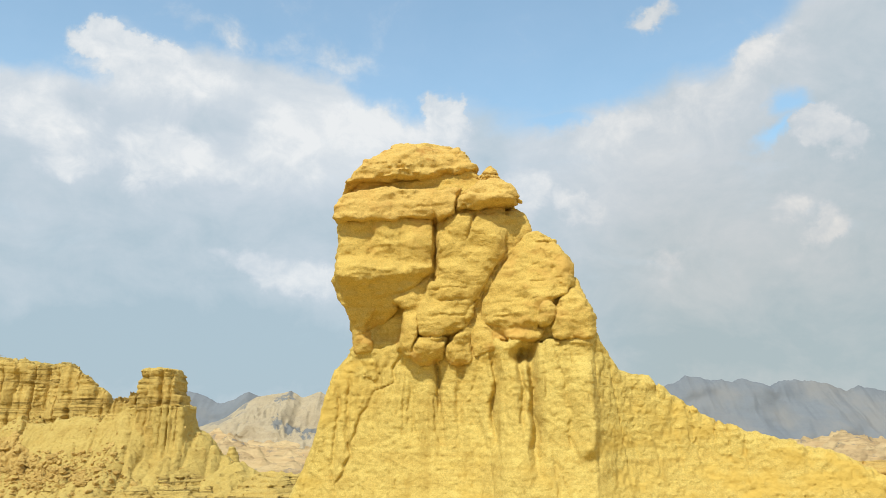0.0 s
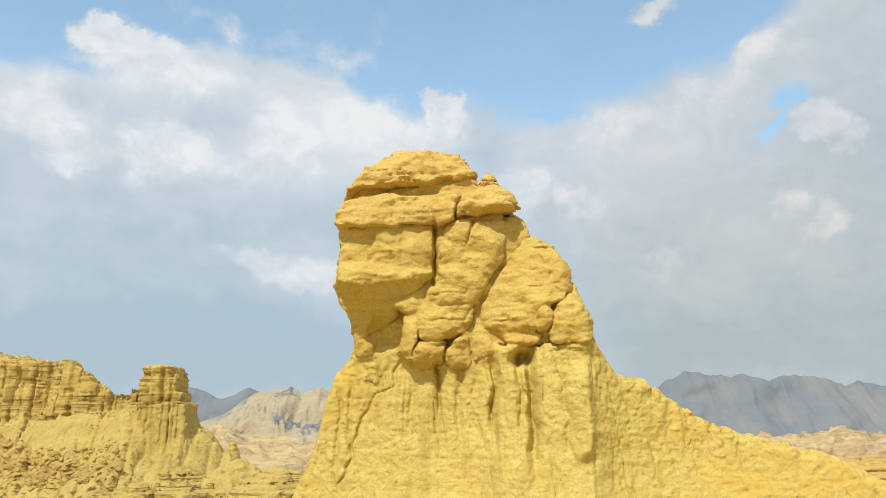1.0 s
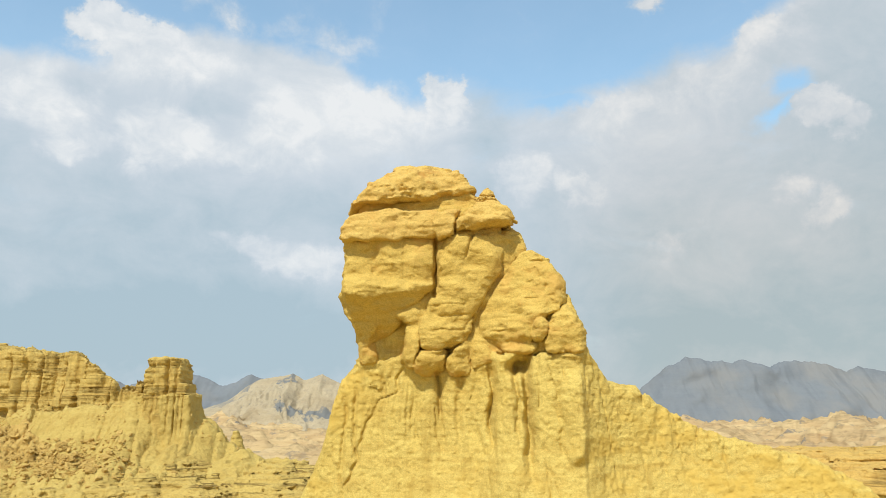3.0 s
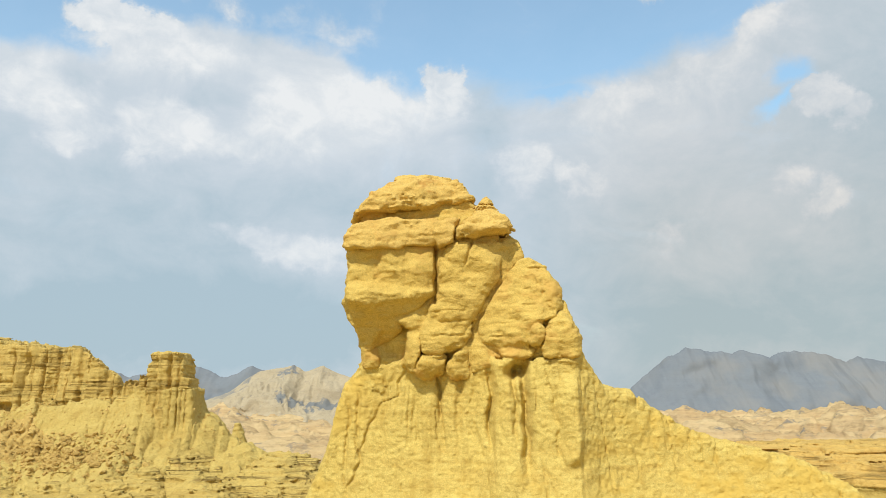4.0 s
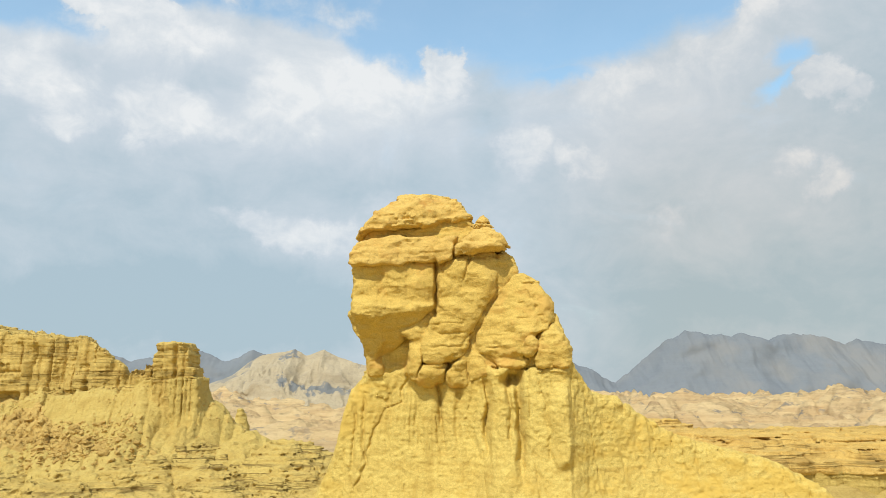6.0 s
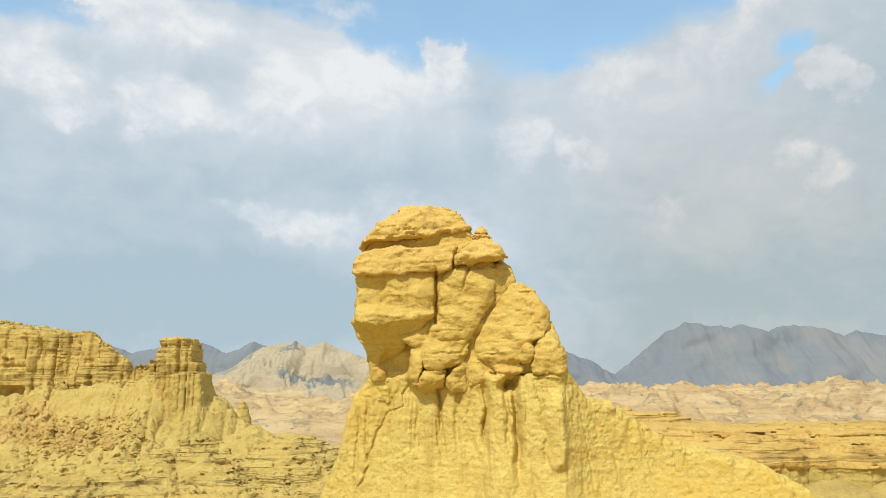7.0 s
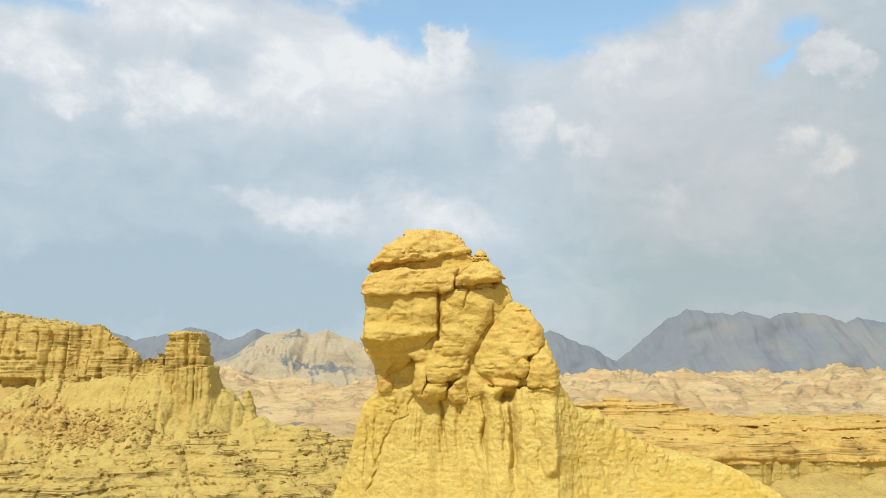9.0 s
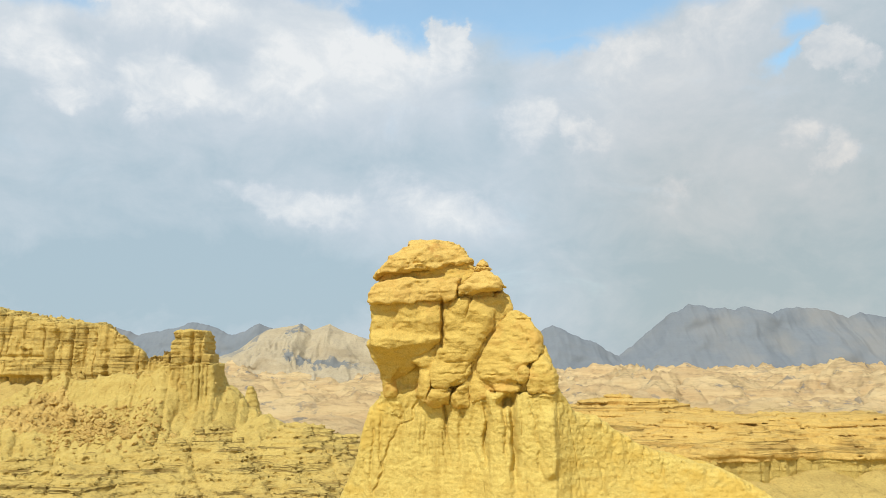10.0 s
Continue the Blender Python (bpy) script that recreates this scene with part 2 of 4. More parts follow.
def skin(field, lo, hi, h):
    """Vertices and quads of the surface where field() is 0, on a grid of step h."""
    n = [int(math.ceil((b - a) / (4 * h))) for a, b in zip(lo, hi)]
    ax = [np.float32(lo[i]) + np.arange(n[i] * 4, dtype=np.float32) * np.float32(h) for i in range(3)]
    cx = [a[::4] + np.float32(1.5 * h) for a in ax]
    g = np.meshgrid(*cx, indexing="ij")
    coarse = field(tuple(q.ravel() for q in g)).reshape(g[0].shape)
    near = np.abs(coarse) < 4 * h * 1.7
    up = lambda a: a.repeat(4, 0).repeat(4, 1).repeat(4, 2)
    V = up(coarse.astype(np.float32))
    idx = np.flatnonzero(up(near).ravel())
    sh = V.shape
    flat = V.ravel()
    for s in range(0, len(idx), 1500000):
        part_i = idx[s:s + 1500000]
        i, j, k = np.unravel_index(part_i, sh)
        flat[part_i] = field((ax[0][i], ax[1][j], ax[2][k]))
    V = flat.reshape(sh)
    V[0], V[-1], V[:, 0], V[:, -1], V[:, :, 0], V[:, :, -1] = (np.float32(h),) * 6
    inside = V < 0
    cnt = np.zeros(tuple(s - 1 for s in sh), np.int8)
    corners = [(a, b, c) for a in (0, 1) for b in (0, 1) for c in (0, 1)]
    sub = lambda A, c: A[c[0]:sh[0] - 1 + c[0], c[1]:sh[1] - 1 + c[1], c[2]:sh[2] - 1 + c[2]]
    for c in corners:
        cnt += sub(inside, c)
    act = (cnt > 0) & (cnt < 8)
    ai = np.flatnonzero(act.ravel())
    ids = np.full(act.size, -1, np.int64)
    ids[ai] = np.arange(len(ai))
    ids = ids.reshape(act.shape)
    I, J, K = np.unravel_index(ai, act.shape)
    vals = {c: V[I + c[0], J + c[1], K + c[2]] for c in corners}
    pos, wt = np.zeros((len(ai), 3), np.float32), np.zeros(len(ai), np.float32)
    for c in corners:
        for axis in range(3):
            if c[axis]:
                continue
            e = tuple(1 if q == axis else c[q] for q in range(3))
            a, b = vals[c], vals[e]
            m = (a < 0) != (b < 0)
            t = np.where(m, a / np.where(a == b, 1, a - b), 0)
            for q in range(3):
                pos[:, q] += np.where(m, t if q == axis else c[q], 0)
            wt += m
    pos = pos / wt[:, None]
    verts = np.stack([ax[0][I] + pos[:, 0] * h, ax[1][J] + pos[:, 1] * h, ax[2][K] + pos[:, 2] * h], 1)
    quads = []
    for axis in range(3):
        a = [slice(0, -1) if q == axis else slice(1, -1) for q in range(3)]
        b = [slice(1, None) if q == axis else slice(1, -1) for q in range(3)]
        A, B = inside[tuple(a)], inside[tuple(b)]
        o1, o2 = [q for q in range(3) if q != axis]
        for sign in (True, False):
            at = np.argwhere((A != B) & (A == sign))
            for q in (o1, o2):
                at[:, q] += 1
            ring = []
            for d1, d2 in ((-1, -1), (0, -1), (0, 0), (-1, 0)):
                w = at.copy()
                w[:, o1] += d1
                w[:, o2] += d2
                ring.append(ids[w[:, 0], w[:, 1], w[:, 2]])
            f = np.stack(ring, 1)
            quads.append(f if sign != (axis == 1) else f[:, ::-1])
    quads = np.concatenate(quads)
    # drop loose crumbs
    lab = islands(len(verts), quads)
    main = np.bincount(lab).argmax()
    return verts, quads[lab[quads[:, 0]] == main]


def grid_mesh(name, verts, quads, material):
    me = bpy.data.meshes.new(name)
    me.vertices.add(len(verts))
    me.vertices.foreach_set("co", np.ascontiguousarray(verts, np.float32).ravel())
    me.loops.add(quads.size)
    me.loops.foreach_set("vertex_index", np.ascontiguousarray(quads, np.int32).ravel())
    me.polygons.add(len(quads))
    me.polygons.foreach_set("loop_start", np.arange(0, quads.size, 4, dtype=np.int32))
    me.polygons.foreach_set("use_smooth", np.ones(len(quads), bool))
    me.materials.append(material)
    me.update(calc_edges=True)
    me.validate()
    return me


def part(name, verts, quads, material, parent, label=""):
    used, q = np.unique(quads, return_inverse=True)
    ob = new(name, grid_mesh(name, verts[used], q.reshape(quads.shape), material))
    ob.parent = parent
    if label:
        tagged(ob, label)
    return ob


def thing(name, at, label, category, group="", kind=""):
    ob = new(name)
    ob.location = at
    ob.empty_display_size = 1.0
    return tagged(ob, label, category, group, kind)


def rock_thing(name, at, label, category, members, shape, lo, hi, h, material, group=""):
    """A rock whose surface is cut into the named members. shape(p) gives the list of their distances and the joint field."""
    verts, quads = skin(lambda p: shape(p)[1], lo, hi, h)
    verts = verts + np.random.default_rng(7).normal(0, 0.12 * h, verts.shape).astype(np.float32)
    ds, _ = shape(tuple(verts[:, i] for i in range(3)))
    owner = np.argmin(np.stack(ds), 0)[quads]
    owner = np.where(owner[:, 1] == owner[:, 2], owner[:, 1], owner[:, 0])
    top = thing(name, at, label, category, group)
    verts = verts - np.array(at, np.float32)
    for i in range(len(members)):
        at_i = np.flatnonzero(owner == i)
        if len(at_i):
            lab = pieces(quads[at_i])
            sizes = np.bincount(lab)
            owner[at_i[(sizes < max(40, 0.05 * len(at_i)))[lab]]] = -1
    while (owner < 0).any():
        near = np.full(len(verts), -1)
        np.maximum.at(near, quads.ravel(), np.repeat(owner, 4))
        owner = np.where(owner < 0, near[quads].max(1), owner)
    for i, m in enumerate(members):
        chosen = quads[owner == i]
        if len(chosen):
            lab = pieces(chosen)
            for k in np.unique(lab):
                part(m[0], verts, chosen[lab == k], m[2] if len(m) > 2 else material, top, m[1])
    return top


# ---- materials ----


def rock_material(name, pale, deep, dark, strata=1.2, scale=1.0, bump_strength=0.9, rough=0.92, streaks=0.0, beyond=None, relief_depth=0.12, layered=0.15, speckle=(0.8, 1.16), seams=0.0, patches=None):
    """Dry sedimentary rock: bedding bands along z, blotches, grain and relief. scale: metres of the main blotches."""
    m = bpy.data.materials.new(name)
    m.use_nodes = True
    nt = m.node_tree
    nd, lk = nt.nodes, nt.links
    b = nd["Principled BSDF"]
    b.inputs["Roughness"].default_value = rough
    b.inputs["Specular IOR Level"].default_value = 0.15
    geo = nd.new("ShaderNodeNewGeometry")

    def tex(vec_scale, detail, scl=1.0, rough_=0.6):
        mp = nd.new("ShaderNodeMapping")
        mp.inputs["Scale"].default_value = vec_scale
        lk.new(geo.outputs["Position"], mp.inputs["Vector"])
        n = nd.new("ShaderNodeTexNoise")
        n.inputs["Scale"].default_value = scl
        n.inputs["Detail"].default_value = detail
        n.inputs["Roughness"].default_value = rough_
        lk.new(mp.outputs[0], n.inputs["Vector"])
        return n.outputs["Fac"]

    def ramp(fac, p0, p1):
        r = nd.new("ShaderNodeMapRange")
        r.interpolation_type = "SMOOTHSTEP"
        r.inputs["From Min"].default_value, r.inputs["From Max"].default_value = p0, p1
        lk.new(fac, r.inputs["Value"])
        return r.outputs[0]

    def mix(fac, a, c, blend="MIX"):
        x = nd.new("ShaderNodeMix")
        x.data_type, x.blend_type = "RGBA", blend
        for sock, val in ((x.inputs["Factor"], fac), (x.inputs["A"], a), (x.inputs["B"], c)):
            if isinstance(val, (int, float)):
                sock.default_value = val
            elif isinstance(val, tuple):
                sock.default_value = (*val, 1)
            else:
                lk.new(val, sock)
        return x.outputs["Result"]

    s = 1.0 / scale
    bands = tex((0.05 * s, 0.05 * s, strata * s), 6, 1.0, 0.72)
    blotch = tex((s, s, s * 1.5), 5, 0.35)
    grain = tex((s, s, s * 1.15), 9, 2.2, 0.66)
    pits = tex((s, s, s * 1.8), 5, 6.5, 0.6)
    col = mix(ramp(bands, 0.36, 0.64), deep, pale)
    col = mix(ramp(blotch, 0.40, 0.66), col, pale)
    g = nd.new("ShaderNodeMath")
    g.operation = "MULTIPLY"
    lk.new(ramp(grain, 0.50, 0.72), g.inputs[0])
    g.inputs[1].default_value = 0.5
    col = mix(g.outputs[0], col, dark)
    gp = nd.new("ShaderNodeMath")
    gp.operation = "MULTIPLY"
    lk.new(ramp(pits, 0.56, 0.7), gp.inputs[0])
    gp.inputs[1].default_value = 0.4
    col = mix(gp.outputs[0], col, dark)
    speck = tex((s, s, s * 1.3), 7, 8.0, 0.85)
    sk = nd.new("ShaderNodeMapRange")
    sk.inputs["From Min"].default_value, sk.inputs["From Max"].default_value = 0.3, 0.7
    sk.inputs["To Min"].default_value, sk.inputs["To Max"].default_value = speckle
    lk.new(speck, sk.inputs["Value"])
    grey = nd.new("ShaderNodeCombineColor")
    for q in range(3):
        lk.new(sk.outputs[0], grey.inputs[q])
    col = mix(1.0, col, grey.outputs[0], "MULTIPLY")
    if streaks:
        st = tex((1.1 * s, 1.1 * s, 0.06 * s), 4, 1.0)
        g2 = nd.new("ShaderNodeMath")
        g2.operation = "MULTIPLY"
        lk.new(ramp(st, 0.5, 0.7), g2.inputs[0])
        g2.inputs[1].default_value = streaks
        col = mix(g2.outputs[0], col, dark)
    if seams:
        beds = tex((0.02 * s, 0.02 * s, strata * 1.3 * s), 4, 1.0, 0.75)
        broken = tex((0.12 * s, 0.12 * s, 0.3 * s), 3)
        sm = nd.new("ShaderNodeMath")
        sm.operation = "MULTIPLY"
        lk.new(ramp(beds, 0.53, 0.60), sm.inputs[0])
        lk.new(ramp(broken, 0.42, 0.56), sm.inputs[1])
        sg = nd.new("ShaderNodeMath")
        sg.operation = "MULTIPLY"
        lk.new(sm.outputs[0], sg.inputs[0])
        sg.inputs[1].default_value = seams
        col = mix(sg.outputs[0], col, dark)
    # farther along y: another sediment tone, with distance haze mixed into the colour
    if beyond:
        near_y, far_y, hazed_pale, hazed_deep = beyond
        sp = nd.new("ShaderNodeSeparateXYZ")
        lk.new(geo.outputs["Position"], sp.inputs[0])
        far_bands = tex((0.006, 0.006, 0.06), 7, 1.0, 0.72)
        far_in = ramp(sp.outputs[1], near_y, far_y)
        far_col = mix(ramp(far_bands, 0.38, 0.62), hazed_deep, hazed_pale)
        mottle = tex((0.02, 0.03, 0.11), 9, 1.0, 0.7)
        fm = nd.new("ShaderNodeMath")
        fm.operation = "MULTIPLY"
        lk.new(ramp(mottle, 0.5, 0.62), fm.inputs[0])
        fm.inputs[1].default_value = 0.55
        far_col = mix(fm.outputs[0], far_col, tuple(0.62 * q for q in hazed_deep))
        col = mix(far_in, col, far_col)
    if patches:
        freq, patch_colour, p0, p1, flat = patches
        spots = tex((freq, freq * 0.8, freq * flat), 6, 1.0, 0.62)
        fields = tex((freq * 0.22, freq * 0.2, freq * 0.3), 3)
        pm = nd.new("ShaderNodeMath")
        pm.operation = "MULTIPLY"
        lk.new(ramp(spots, p0, p1), pm.inputs[0])
        lk.new(ramp(fields, 0.36, 0.56), pm.inputs[1])
        amount = pm.outputs[0]
        if beyond:
            pg = nd.new("ShaderNodeMath")
            pg.operation = "MULTIPLY"
            lk.new(amount, pg.inputs[0])
            lk.new(far_in, pg.inputs[1])
            amount = pg.outputs[0]
        col = mix(amount, col, patch_colour)
    lk.new(col, b.inputs["Base Color"])

    def plus(a, k, c):
        n = nd.new("ShaderNodeMath")
        n.operation = "MULTIPLY_ADD"
        lk.new(a, n.inputs[0])
        n.inputs[1].default_value = k
        lk.new(c, n.inputs[2])
        return n.outputs[0]

    relief = plus(pits, 0.3, plus(bands, layered, grain))
    if seams:
        relief = plus(sm.outputs[0], -0.9, relief)
    bp = nd.new("ShaderNodeBump")
    bp.inputs["Strength"].default_value = bump_strength
    bp.inputs["Distance"].default_value = relief_depth * scale
    lk.new(relief, bp.inputs["Height"])
    lk.new(bp.outputs[0], b.inputs["Normal"])
    if beyond:
        swell = tex((0.016, 0.02, 0.03), 10, 1.0, 0.66)
        gate = nd.new("ShaderNodeMath")
        gate.operation = "MULTIPLY"
        lk.new(swell, gate.inputs[0])
        lk.new(far_in, gate.inputs[1])
        bp2 = nd.new("ShaderNodeBump")
        bp2.inputs["Strength"].default_value = 1.0
        bp2.inputs["Distance"].default_value = 14.0
        lk.new(gate.outputs[0], bp2.inputs["Height"])
        lk.new(bp.outputs[0], bp2.inputs["Normal"])
        lk.new(bp2.outputs[0], b.inputs["Normal"])
    return m


ROCK = rock_material("ochre_sandstone", (0.639, 0.463, 0.13), (0.572, 0.392, 0.0987), (0.42, 0.266, 0.0631), relief_depth=0.15, patches=(0.33, (0.605, 0.384, 0.105), 0.5, 0.62, 1.6), speckle=(0.7, 1.26))
CAPROCK = rock_material("orange_caprock", (0.663, 0.467, 0.143), (0.603, 0.392, 0.11), (0.459, 0.274, 0.0694), relief_depth=0.16, patches=(0.5, (0.526, 0.303, 0.0816), 0.54, 0.66, 2.2), speckle=(0.7, 1.26))
CLAY = rock_material("pale_yellow_clay", (0.669, 0.522, 0.16), (0.582, 0.419, 0.116), (0.461, 0.315, 0.077), strata=1.6, streaks=0.58, relief_depth=0.16, layered=0.12, patches=(0.22, (0.618, 0.433, 0.105), 0.48, 0.62, 2.0), speckle=(0.7, 1.26))
MESA = rock_material("mesa_sandstone", (0.574, 0.424, 0.134), (0.484, 0.334, 0.098), (0.317, 0.203, 0.0596), strata=1.5, scale=2.5, relief_depth=0.2, seams=0.4, speckle=(0.74, 1.22))
LEDGE = rock_material("pale_ledge_rock", (0.58, 0.433, 0.137), (0.47, 0.332, 0.0981), (0.259, 0.17, 0.052), strata=2.4, scale=2.5, relief_depth=0.24, layered=0.3, seams=0.8, speckle=(0.74, 1.22))
ORANGE = rock_material("orange_ledge_rock", (0.622, 0.428, 0.134), (0.522, 0.33, 0.0926), (0.332, 0.196, 0.055), strata=2.6, scale=2.5, relief_depth=0.2, layered=0.3, seams=0.55, speckle=(0.74, 1.22))
TALUS = rock_material("talus_clay", (0.571, 0.436, 0.141), (0.5, 0.362, 0.107), (0.357, 0.241, 0.0672), strata=0.5, scale=2.5, streaks=0.25, relief_depth=0.26, speckle=(0.74, 1.22))
RUBBLE = rock_material("brown_rubble", (0.643, 0.453, 0.151), (0.506, 0.333, 0.103), (0.301, 0.183, 0.0616), strata=1.0, scale=1.6, relief_depth=0.5)
# the colours past 300 m carry painted haze as well as paler sediment
GROUND = rock_material("desert_ground", (0.586, 0.437, 0.148), (0.486, 0.349, 0.114), (0.327, 0.22, 0.0703), strata=1.2, scale=4.0, bump_strength=1.0, relief_depth=0.3,
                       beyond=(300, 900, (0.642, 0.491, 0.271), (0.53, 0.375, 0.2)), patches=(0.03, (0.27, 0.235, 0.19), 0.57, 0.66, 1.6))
# haze is painted into the pale tone, shadow patches into the grey
PALEHILL = rock_material("hazed_far_hills", (0.462, 0.392, 0.273), (0.381, 0.317, 0.217), (0.286, 0.248, 0.196), strata=1.0, scale=45.0, bump_strength=1.0, relief_depth=0.14, speckle=(0.9, 1.08), patches=(0.012, (0.2, 0.21, 0.215), 0.54, 0.6, 0.6))
# blue-grey tone and lighter patches: air haze put into the base colour
FARROCK = rock_material("far_haze_tinted_rock", (0.19, 0.215, 0.245), (0.172, 0.196, 0.228), (0.155, 0.175, 0.21), strata=1.0, scale=120.0, bump_strength=0.12, speckle=(0.96, 1.03), patches=(0.003, (0.225, 0.232, 0.24), 0.44, 0.68, 1.0))

# ---- ground ----


def ground_height(x, y):
    line = 272 - 0.33 * (x + 60)
    q = line - y
    foot = np.interp(x, [-260, -170, -125, -108, -90, -75, -62, -50, -30, 0], [9, 8, 7.5, 5, 0, -6, -14, -20, -26, -30])
    far = np.interp(y, [-400, 100, 200, 300, 500, 1000, 2000, 3000, 5000], [-30, -26, -20, -22, -38, -80, -128, -150, -170])
    front = foot - 0.75 * np.clip(q, 0, 16) - 0.2 * np.clip(q - 16, 0, 70) - 1.6 * np.abs(vnoise(x * 0.07, q * 0.015, 0 * x)) * step01(0, 8, q)
    back = foot - 0.35 * np.clip(-q - np.interp(x, [-140, -115], [40, 3]), 0, 200)
    left = np.where(q > 0, front, back)
    z = smax(far, left, 6.0)
    # terrace to the side of the valley
    w = step01(26, 56, x - 0.12 * (y - 250)) * step01(186, 200, y) * (1 - step01(236, 262, y))
    z = z + w * (np.clip(-5.5 - 0.012 * (y - 200), -12, 0) + 1.5 * fbm(x / 18, y / 14, 0 * x + 2, 3) - z)
    # pale wash at the foot of the terrace
    wash = -12.8 - 0.45 * np.clip(188 - y, 0, 40) - 0.25 * np.clip(y - 192, 0, 60)
    z = z + step01(52, 74, x) * step01(150, 166, y) * step01(215, 200, y) * np.maximum(wash - z, 0)
    # folds and hills
    rough = np.interp(y, [0, 150, 300, 600, 1500, 3000], [0.6, 1.0, 2.0, 16, 42, 48])
    fold = ridged(x / 230 + 0.35 * fbm(x / 200, y / 200, 0 * x, 2), y / 170 + 0.3 * fbm(x / 180 + 5, y / 180, 0 * x, 2), 0 * x + 3.3, 4, 0.36)
    big = fbm(x / 500, y / 500, 0 * x + 8.1, 3)
    knolls = fbm(x / 120 + 0.4 * big, y / 85, 0 * x + 6.1, 4, 0.42)
    far_on = step01(380, 700, y)
    z = z + rough * (0.55 * fold + 0.6 * big) + rough * far_on * (0.25 * (fold - 0.9) + 0.28 * knolls - 0.06)
    z = z + far_on * np.interp(y, [600, 1500, 3000], [2.0, 4.5, 5.5]) * (ridged(x / 75 + 0.5 * knolls, y / 60, 0 * x + 2.7, 3, 0.4) - 0.95)
    z = z + np.interp(y, [0, 120, 260, 600], [0.4, 1.1, 1.3, 0.5]) * fbm(x / 9, y / 9, 0 * x, 4)
    # a higher crest of badlands
    z = z + 58 * bump(x, 1000, 120) * bump(y, 2050, 260) + 26 * bump(x, 400, 210) * bump(y, 1750, 260) + 16 * bump(x, 650, 260) * bump(y, 1700, 260)
    # bedding steps
    s = np.where(y < 500, 2.4, np.where(y < 900, 4.0, 8.0))
    k = (z + 0.8 * fbm(x / 40, y / 40, 0 * x + 1.5, 3)) / s
    fr = k - np.floor(k)
    stepped = s * (np.floor(k) + step01(0.62, 0.9, fr)) - (k * s - z)
    m = step01(-4, -10, z) * step01(0, 40, x) * np.interp(y, [0, 240, 300, 600, 900], [0, 0, 0.8, 0.8, 0.15])
    z = z - 4.5 * step01(-8, -25, x) * step01(-180, -150, x) * step01(165, 185, y) * step01(262, 246, y)
    z = z + m * 0.85 * (stepped - z)
    # the rise that carries the outcrop
    dx = np.maximum(np.maximum(-10.5 - x, x - 30), 0)
    dy = np.maximum(np.maximum(54.5 - y, y - 63), 0)
    d = np.hypot(dx, dy)
    hill = 3.2 - 0.72 * d + 0.5 * fbm(x / 4, y / 4, 0 * x + 7, 3)
    z = smax(z, hill, 4.0)
    # kept low under the flight
    keep = np.clip(1.2 - np.hypot(x, y + 10) / 45, 0, 1)
    return z - 6 * keep


def build_ground():
    a0 = np.linspace(-34, 34, 860)
    az = np.radians(np.concatenate([np.linspace(-180, -36, 60, endpoint=False), a0, np.linspace(36, 180, 61)[1:]]))
    r = np.concatenate([np.linspace(0.05, 50, 27), np.linspace(52, 150, 60), np.linspace(151, 420, 330), np.geomspace(422, 4900, 380)])
    R, A = np.meshgrid(r, az, indexing="ij")
    X, Y = R * np.sin(A), R * np.cos(A) - 12
    Z = ground_height(X.ravel(), Y.ravel()).reshape(X.shape)
    verts = np.stack([X, Y, Z], 2).reshape(-1, 3)
    nr, na = X.shape
    i, j = np.meshgrid(np.arange(nr - 1), np.arange(na - 1), indexing="ij")
    a = (i * na + j).ravel()
    quads = np.stack([a, a + 1, a + na + 1, a + na], 1)[:, ::-1]
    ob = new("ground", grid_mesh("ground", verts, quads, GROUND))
    tagged(ob, "sandy yellow desert badlands with eroded bedding ledges", "ground", kind="structure")


build_ground()

# ---- far ranges ----


def build_range(name, label, material, y0, crest_x, crest_z, base, depth, nx, ny, grit, wave, spurs):
    xs = np.linspace(crest_x[0], crest_x[-1], nx)
    ts = np.linspace(-1, 1, ny)
    X, T = np.meshgrid(xs, ts, indexing="ij")
    crest = np.interp(xs, crest_x, crest_z) + grit * fbm(xs / wave, 0 * xs + 2.2, 0 * xs, 5, 0.6)
    Y = y0 + T * depth + depth * 0.1 * fbm(X / 300, T * 2, 0 * X, 3)
    sway = X + 0.35 * wave * fbm(X / wave, T * 2.0, 0 * X + 5, 3)
    spur = ridged(sway / (1.2 * wave), T * 1.5, 0 * X + y0, 6, 0.58)
    fall = np.clip(1 - np.abs(T) ** 1.1, 0, 1)
    low = np.clip(0.7 - 0.4 * spur, 0, 1.2)
    Z = base + (crest[:, None] - base) * fall * (1 - spurs * low * np.clip(np.abs(T) * 3.5, 0, 1)) - 60 * (np.abs(T) > 0.999)
    verts = np.stack([X, Y, Z], 2).reshape(-1, 3)
    i, j = np.meshgrid(np.arange(nx - 1), np.arange(ny - 1), indexing="ij")
    a = (i * ny + j).ravel()
    quads = np.stack([a, a + ny, a + ny + 1, a + 1], 1)
    ob = new(name, grid_mesh(name, verts, quads, material))
    return tagged(ob, label, "mountain", kind="structure")


